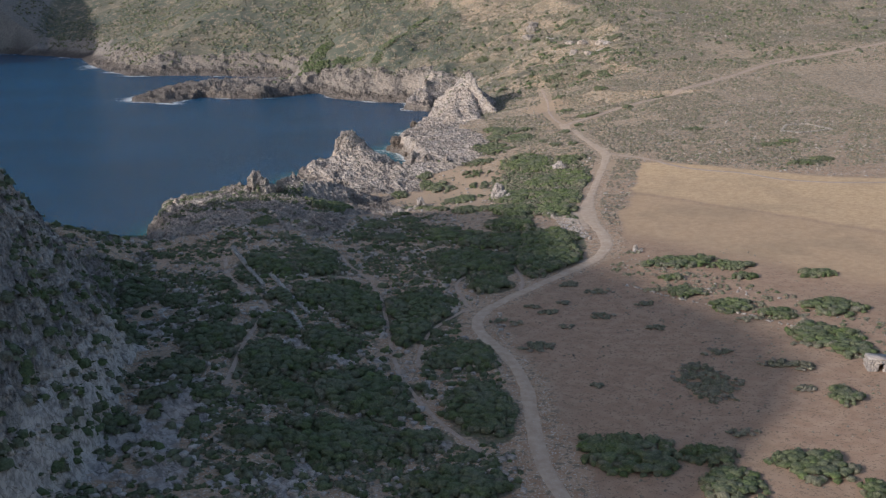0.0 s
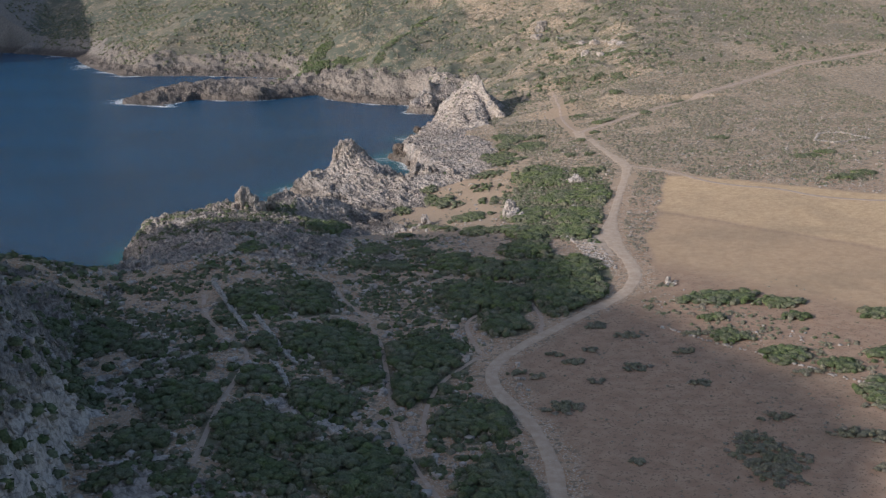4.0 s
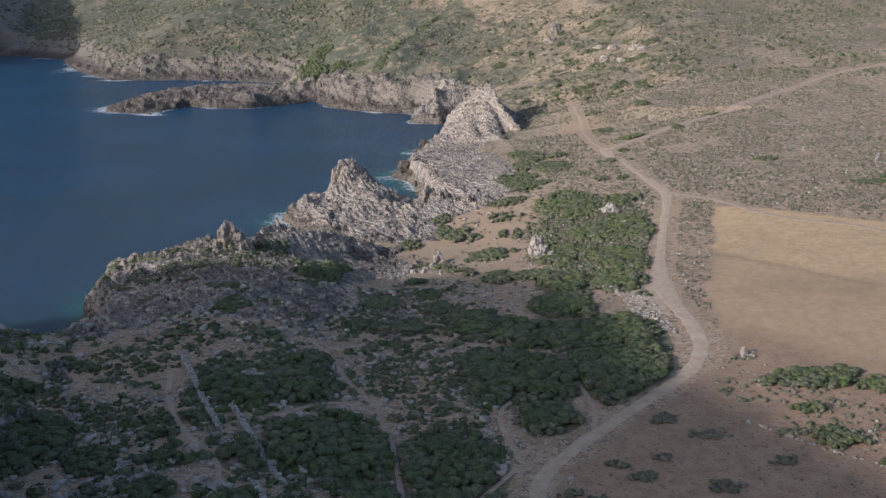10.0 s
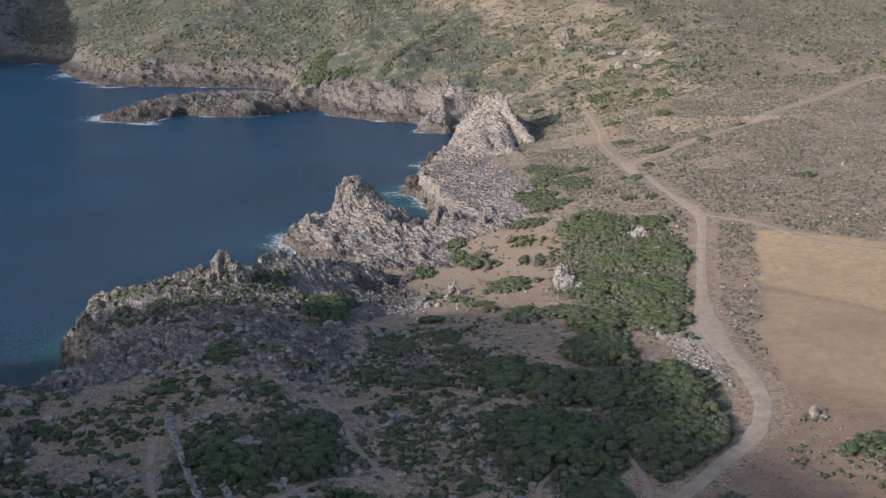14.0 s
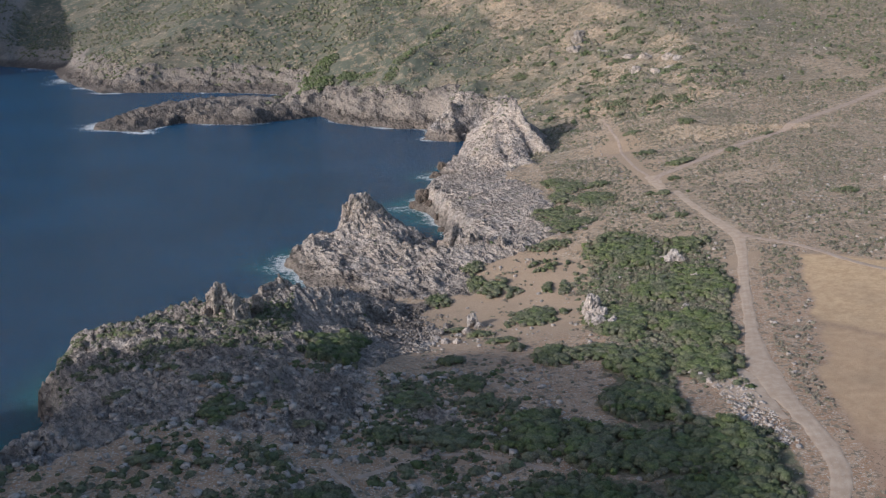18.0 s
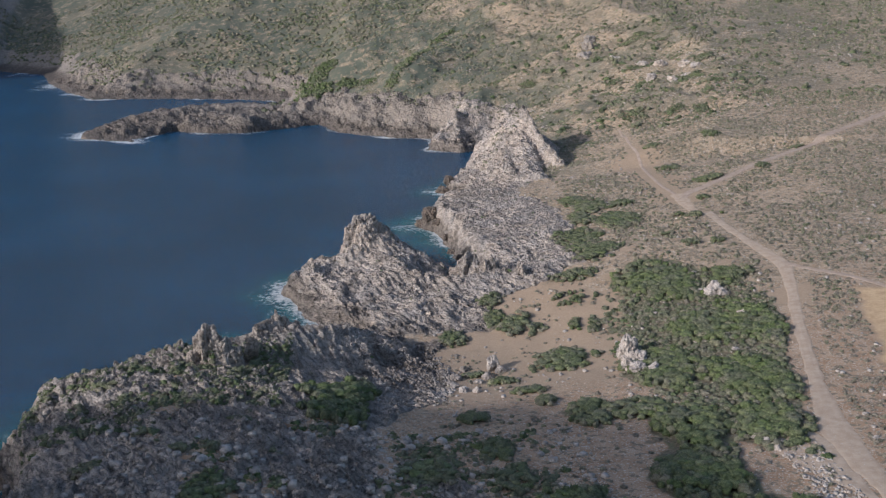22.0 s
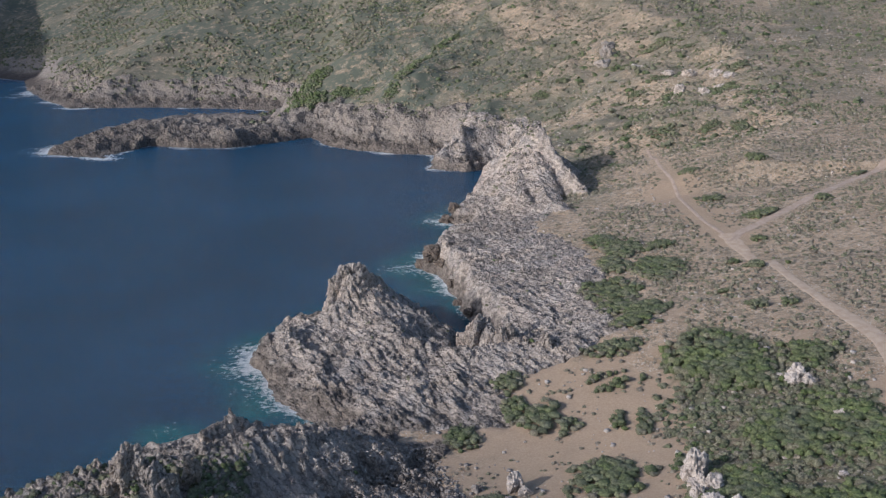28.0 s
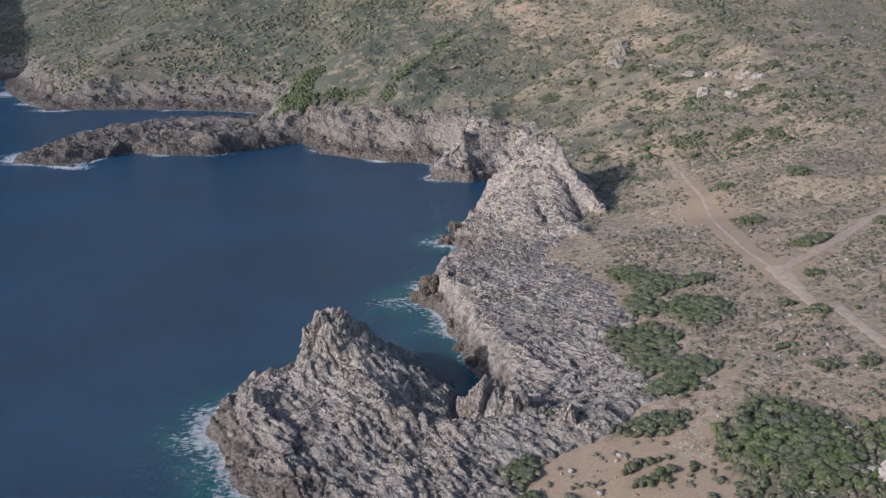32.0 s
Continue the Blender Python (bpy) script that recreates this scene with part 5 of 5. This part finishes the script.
strewn("slope_stones", 12000, (-62, 30, 115, 300), lambda x, y, z, sd, rock: clumped(x, y, 11, 0.4, 161), (0.12, 0.75), "pale limestone rubble on the shaded slope")
strewn("heath_stones", 10000, (10, 200, 250, 560), lambda x, y, z, sd, rock: (rock < 0.6) & ~in_field(x, y) & clumped(x, y, 10, 0.46, 163), (0.1, 0.5), "scattered pale stones on the heath")
strewn("hill_stones", 11000, (0, 320, 540, 900), lambda x, y, z, sd, rock: clumped(x, y, 25, 0.52, 167) & (sd > 8), (0.15, 0.6), "grey rocks scattered over the hillside")
strewn("field_edge_stones", 1500, (58, 110, 130, 250), lambda x, y, z, sd, rock: (np.abs(0.86 * (x - 82) + 0.5 * (y - 205)) < 7) & clumped(x, y, 5, 0.48, 193), (0.1, 0.4), "pale stones strewn along the field edge")
strewn("roadside_rubble", 2200, (49, 60, 260, 292), lambda x, y, z, sd, rock: seg_dist(x, y, ROAD)[0] < 9, (0.08, 0.35), "heaped pale rubble along the road bank")
strewn("beach_cobbles", 9000, (-6, 17, 312, 362), lambda x, y, z, sd, rock: ((x - 5) / 10) ** 2 + ((y - 337) / 22) ** 2 < 1 + 0.6 * (fbm(x, y, 6, 3, 7) - 0.5), (0.1, 0.36), "dark grey blocks filling a shaded gully")
strewn("shore_rocks", 1600, (-62, 60, 280, 560), lambda x, y, z, sd, rock: (sd < 5) & (z < 3.5), (0.2, 1.1), "dark wave-washed rocks along the shoreline")


def boulder_mesh(seed, tall, material=None):
    r = np.random.default_rng(seed)
    bm = bmesh.new()
    bmesh.ops.create_icosphere(bm, subdivisions=4, radius=1.0)
    off = Vector(r.uniform(0, 50, 3))
    for v in bm.verts:
        p = v.co.normalized()
        q = Vector((p.x * 1.6, p.y * 1.6, p.z * 0.8))
        d = 0.75 + 0.45 * noise.noise(q * 0.9 + off) + 0.3 * abs(noise.noise(q * 2.3 + off)) + 0.16 * noise.noise(q * 5.5 + off) + 0.07 * noise.noise(q * 12 + off)
        v.co = Vector((p.x, p.y, p.z * tall)) * d
    me = bpy.data.meshes.new("boulder")
    bm.to_mesh(me)
    bm.free()
    me.materials.append(material or STONE)
    return me


WET_STONE = road_material((0.07, 0.055, 0.045), (0.15, 0.115, 0.09))
BOULDERS = [boulder_mesh(s, t) for s, t in ((1, 0.7), (2, 0.9), (3, 1.3), (4, 0.5), (5, 1.6))] + [boulder_mesh(s, t, WET_STONE) for s, t in ((6, 0.9), (7, 0.7))]


def boulder(x, y, s, kind, label, group, sink=0.25, stretch=(1, 1, 1)):
    ob = new("boulder", BOULDERS[kind])
    ob.location = (x, y, float(ground_z(x, y)[0]) + s * (0.45 - sink))
    ob.rotation_euler = (rng.uniform(-0.2, 0.2), rng.uniform(-0.2, 0.2), rng.uniform(0, 6.28))
    ob.scale = (s * stretch[0], s * stretch[1], s * stretch[2])
    return tagged(ob, label, "rock", group)


for x, y, s, k in [(46.0, 334, 2.0, 4), (46.6, 328.5, 1.7, 2), (45.2, 323.5, 1.9, 0), (47.6, 321.8, 1.5, 1), (44.0, 326.5, 1.2, 4), (45.6, 331, 1.4, 1)]:
    boulder(x, y, s, k, "tall pale grey limestone boulder amid green shrubs", "boulders in the thicket", 0.1)
for x, y, s, k in [(68.5, 357, 1.5, 0), (69.9, 359, 1.4, 2), (70.6, 356, 1.2, 1), (67.5, 359.5, 1.0, 3), (70.2, 343, 1.3, 0), (71.8, 341.6, 1.1, 1), (71.0, 345, 1.0, 3), (60, 318, 0.9, 0), (58, 309, 0.8, 1), (63, 326, 0.8, 3)]:
    boulder(x, y, s, k, "pale weathered limestone outcrop amid roadside shrubs", "outcrops in the thicket", 0.1)
for x, y, s, k in [(22.6, 340.7, 1.5, 4), (23.8, 338.7, 1.1, 1), (20.9, 335.7, 1.1, 0), (18.9, 332.5, 1.0, 3), (15.4, 336.2, 1.2, 0), (17.4, 341.8, 0.9, 1), (15.8, 327, 1.0, 0), (18, 326, 0.8, 1), (14.5, 331, 1.0, 3)]:
    boulder(x, y, s, k, "craggy beige rock standing on sandy ground", "rocks above the cove", 0.1)
for x, y, s, k in [(18.2, 479, 2.2, 5), (20.5, 475.5, 2.9, 5), (22.8, 471, 1.8, 6), (29.5, 535.5, 2.4, 6), (32, 537.5, 2.2, 5), (24, 455, 1.5, 6), (24.5, 444, 1.6, 5), (26, 433, 1.5, 6), (24.5, 421, 1.5, 5), (22.5, 417, 1.3, 6), (-31.5, 369.5, 2.0, 5), (-33.2, 367.5, 1.7, 6), (-39.5, 351.5, 1.8, 5), (-37.8, 353.5, 1.5, 6), (-41.5, 349.5, 1.2, 6), (20.5, 424, 1.4, 5), (18.6, 431, 1.3, 6)]:
    boulder(x, y, s, k, "dark brown wave-washed boulder at the waterline", "shoreline boulders", 0.15)
for x, y, s, k in [(52.6, 288.5, 0.9, 3), (53.4, 286.5, 0.8, 0), (54.0, 284, 0.7, 1), (54.5, 281.5, 0.8, 3), (52.9, 291, 0.6, 0)]:
    boulder(x, y, s, k, "white limestone block beside the dirt road", "roadside blocks", 0.15)
for x, y, s, k in [(116, 697, 4, 2), (110, 678, 4.5, 1), (113, 688, 3.5, 4), (129, 642, 4, 0), (134, 630, 3.5, 2), (144, 611, 3.2, 1), (131, 600, 3.2, 2), (138, 604, 3.5, 0), (126, 615, 3, 4), (120, 660, 3.6, 1), (142, 622, 3.2, 2)]:
    boulder(x, y, 0.7 * s, k, "grey crag of bare rock on the hillside", "hillside crags", 0.35, (1.3, 1.3, 0.8))
for x, y, s, k in [(67, 247, 1.0, 4), (67.8, 245.6, 0.8, 0), (66.2, 245.4, 0.7, 1), (68.6, 247.4, 0.6, 3)]:
    boulder(x, y, 0.75 * s, k, "pale stone at the corner of the dry field", "field corner stones", 0.1)


def dry_wall(name, line, tall, label, whole=1.0, material=None):
    pts = np.array(line, float)
    s = np.concatenate([[0], np.cumsum(np.hypot(*np.diff(pts, axis=0).T))])
    xs, ys, zs, size = [], [], [], []
    for course in range(max(1, int(tall / 0.28))):
        for side in (-0.22, 0.22):
            t = np.arange(0.2, s[-1], 0.42) + rng.uniform(-0.1, 0.1, len(np.arange(0.2, s[-1], 0.42)))
            x, y = np.interp(t, s, pts[:, 0]), np.interp(t, s, pts[:, 1])
            ok = rng.uniform(0, 1, len(t)) < whole - 0.25 * course
            x, y = x[ok] + side + rng.normal(0, 0.06, ok.sum()), y[ok] + rng.normal(0, 0.06, ok.sum())
            xs.append(x), ys.append(y), zs.append(ground_z(x, y) + 0.26 * course), size.append(rng.uniform(0.2, 0.34, len(x)))
    root = new(name)
    root.location = (*line[0], float(ground_z(*line[0])[0]))
    me = stones_mesh("stonework", np.concatenate(xs) - root.location[0], np.concatenate(ys) - root.location[1], np.concatenate(zs) - root.location[2], np.concatenate(size), 0.75, material)
    tagged(part("stonework", me, root), kind="stuff")
    return tagged(root, label, "wall", "dry stone walls")


for line, words in zip(WALLS, ("low grey dry-stone wall running through dark scrub", "low grey dry-stone wall beside a thicket", "short tumbled dry-stone wall on the slope")):
    dry_wall("dry_stone_wall", line, 0.6, words, 1.0, PALE_STONE)
dry_wall("stone_enclosure", [(157, 388), (161, 382), (175, 386), (171, 399), (163, 399), (157, 388)], 0.6, "ruined rectangular enclosure of pale dry stone")
dry_wall("dry_stone_wall", [(58, 222), (64, 214), (72, 205), (80, 194), (88, 186)], 0.3, "tumbled line of pale stones between fields", 0.35)


def block_mesh(name, parts, material):
    co, q = [], []
    for k, (cx, cy, cz, sx, sy, sz) in enumerate(parts):
        co.append(CUBE * (sx / 2, sy / 2, sz / 2) * rng.uniform(0.94, 1.0, (8, 3)) + (cx, cy, cz))
        q.append(CUBE_Q + 8 * k)
    return mesh_from(name, np.concatenate(co), [np.concatenate(q)], material)


def stone_hut(x, y):
    root = new("stone_hut")
    root.location = (x, y, float(ground_z(x, y)[0]))
    root.rotation_euler[2] = -0.25

    def coursed(x0, x1, yy, z0, z1, along):
        out, z = [], z0
        while z < z1:
            t = x0 - rng.uniform(0, 0.3)
            while t < x1:
                w = rng.uniform(0.3, 0.6)
                c = (t + w / 2, yy, z + 0.14)
                out.append((*c, w * 0.97, 0.45, 0.27) if along else (c[1], c[0], c[2], 0.45, w * 0.97, 0.27))
                t += w
            z += 0.28
        return out
    part("wall", block_mesh("wall", coursed(-2, -0.5, -1.3, -0.2, 1.8, True) + coursed(0.5, 2, -1.3, -0.2, 1.8, True) + coursed(-2, 2, -1.3, 1.5, 1.8, True), STONE), root)
    part("wall", block_mesh("wall", coursed(-2, 2, 1.3, -0.2, 1.8, True), STONE), root)
    part("wall", block_mesh("wall", coursed(-1.2, 1.2, -1.9, -0.2, 1.8, False), STONE), root)
    part("wall", block_mesh("wall", coursed(-1.2, 1.2, 1.9, -0.2, 1.8, False), STONE), root)
    part("roof", block_mesh("roof", [(0, 0, 1.95, 4.4, 3.2, 0.22)], STONE), root, "flat pale stone slab roof")
    part("lintel", block_mesh("lintel", [(0, -1.55, 1.42, 1.4, 0.3, 0.22)], STONE), root)
    return tagged(root, "small flat-roofed hut of pale stone beside a thicket", "hut")


stone_hut(88.5, 169.5)
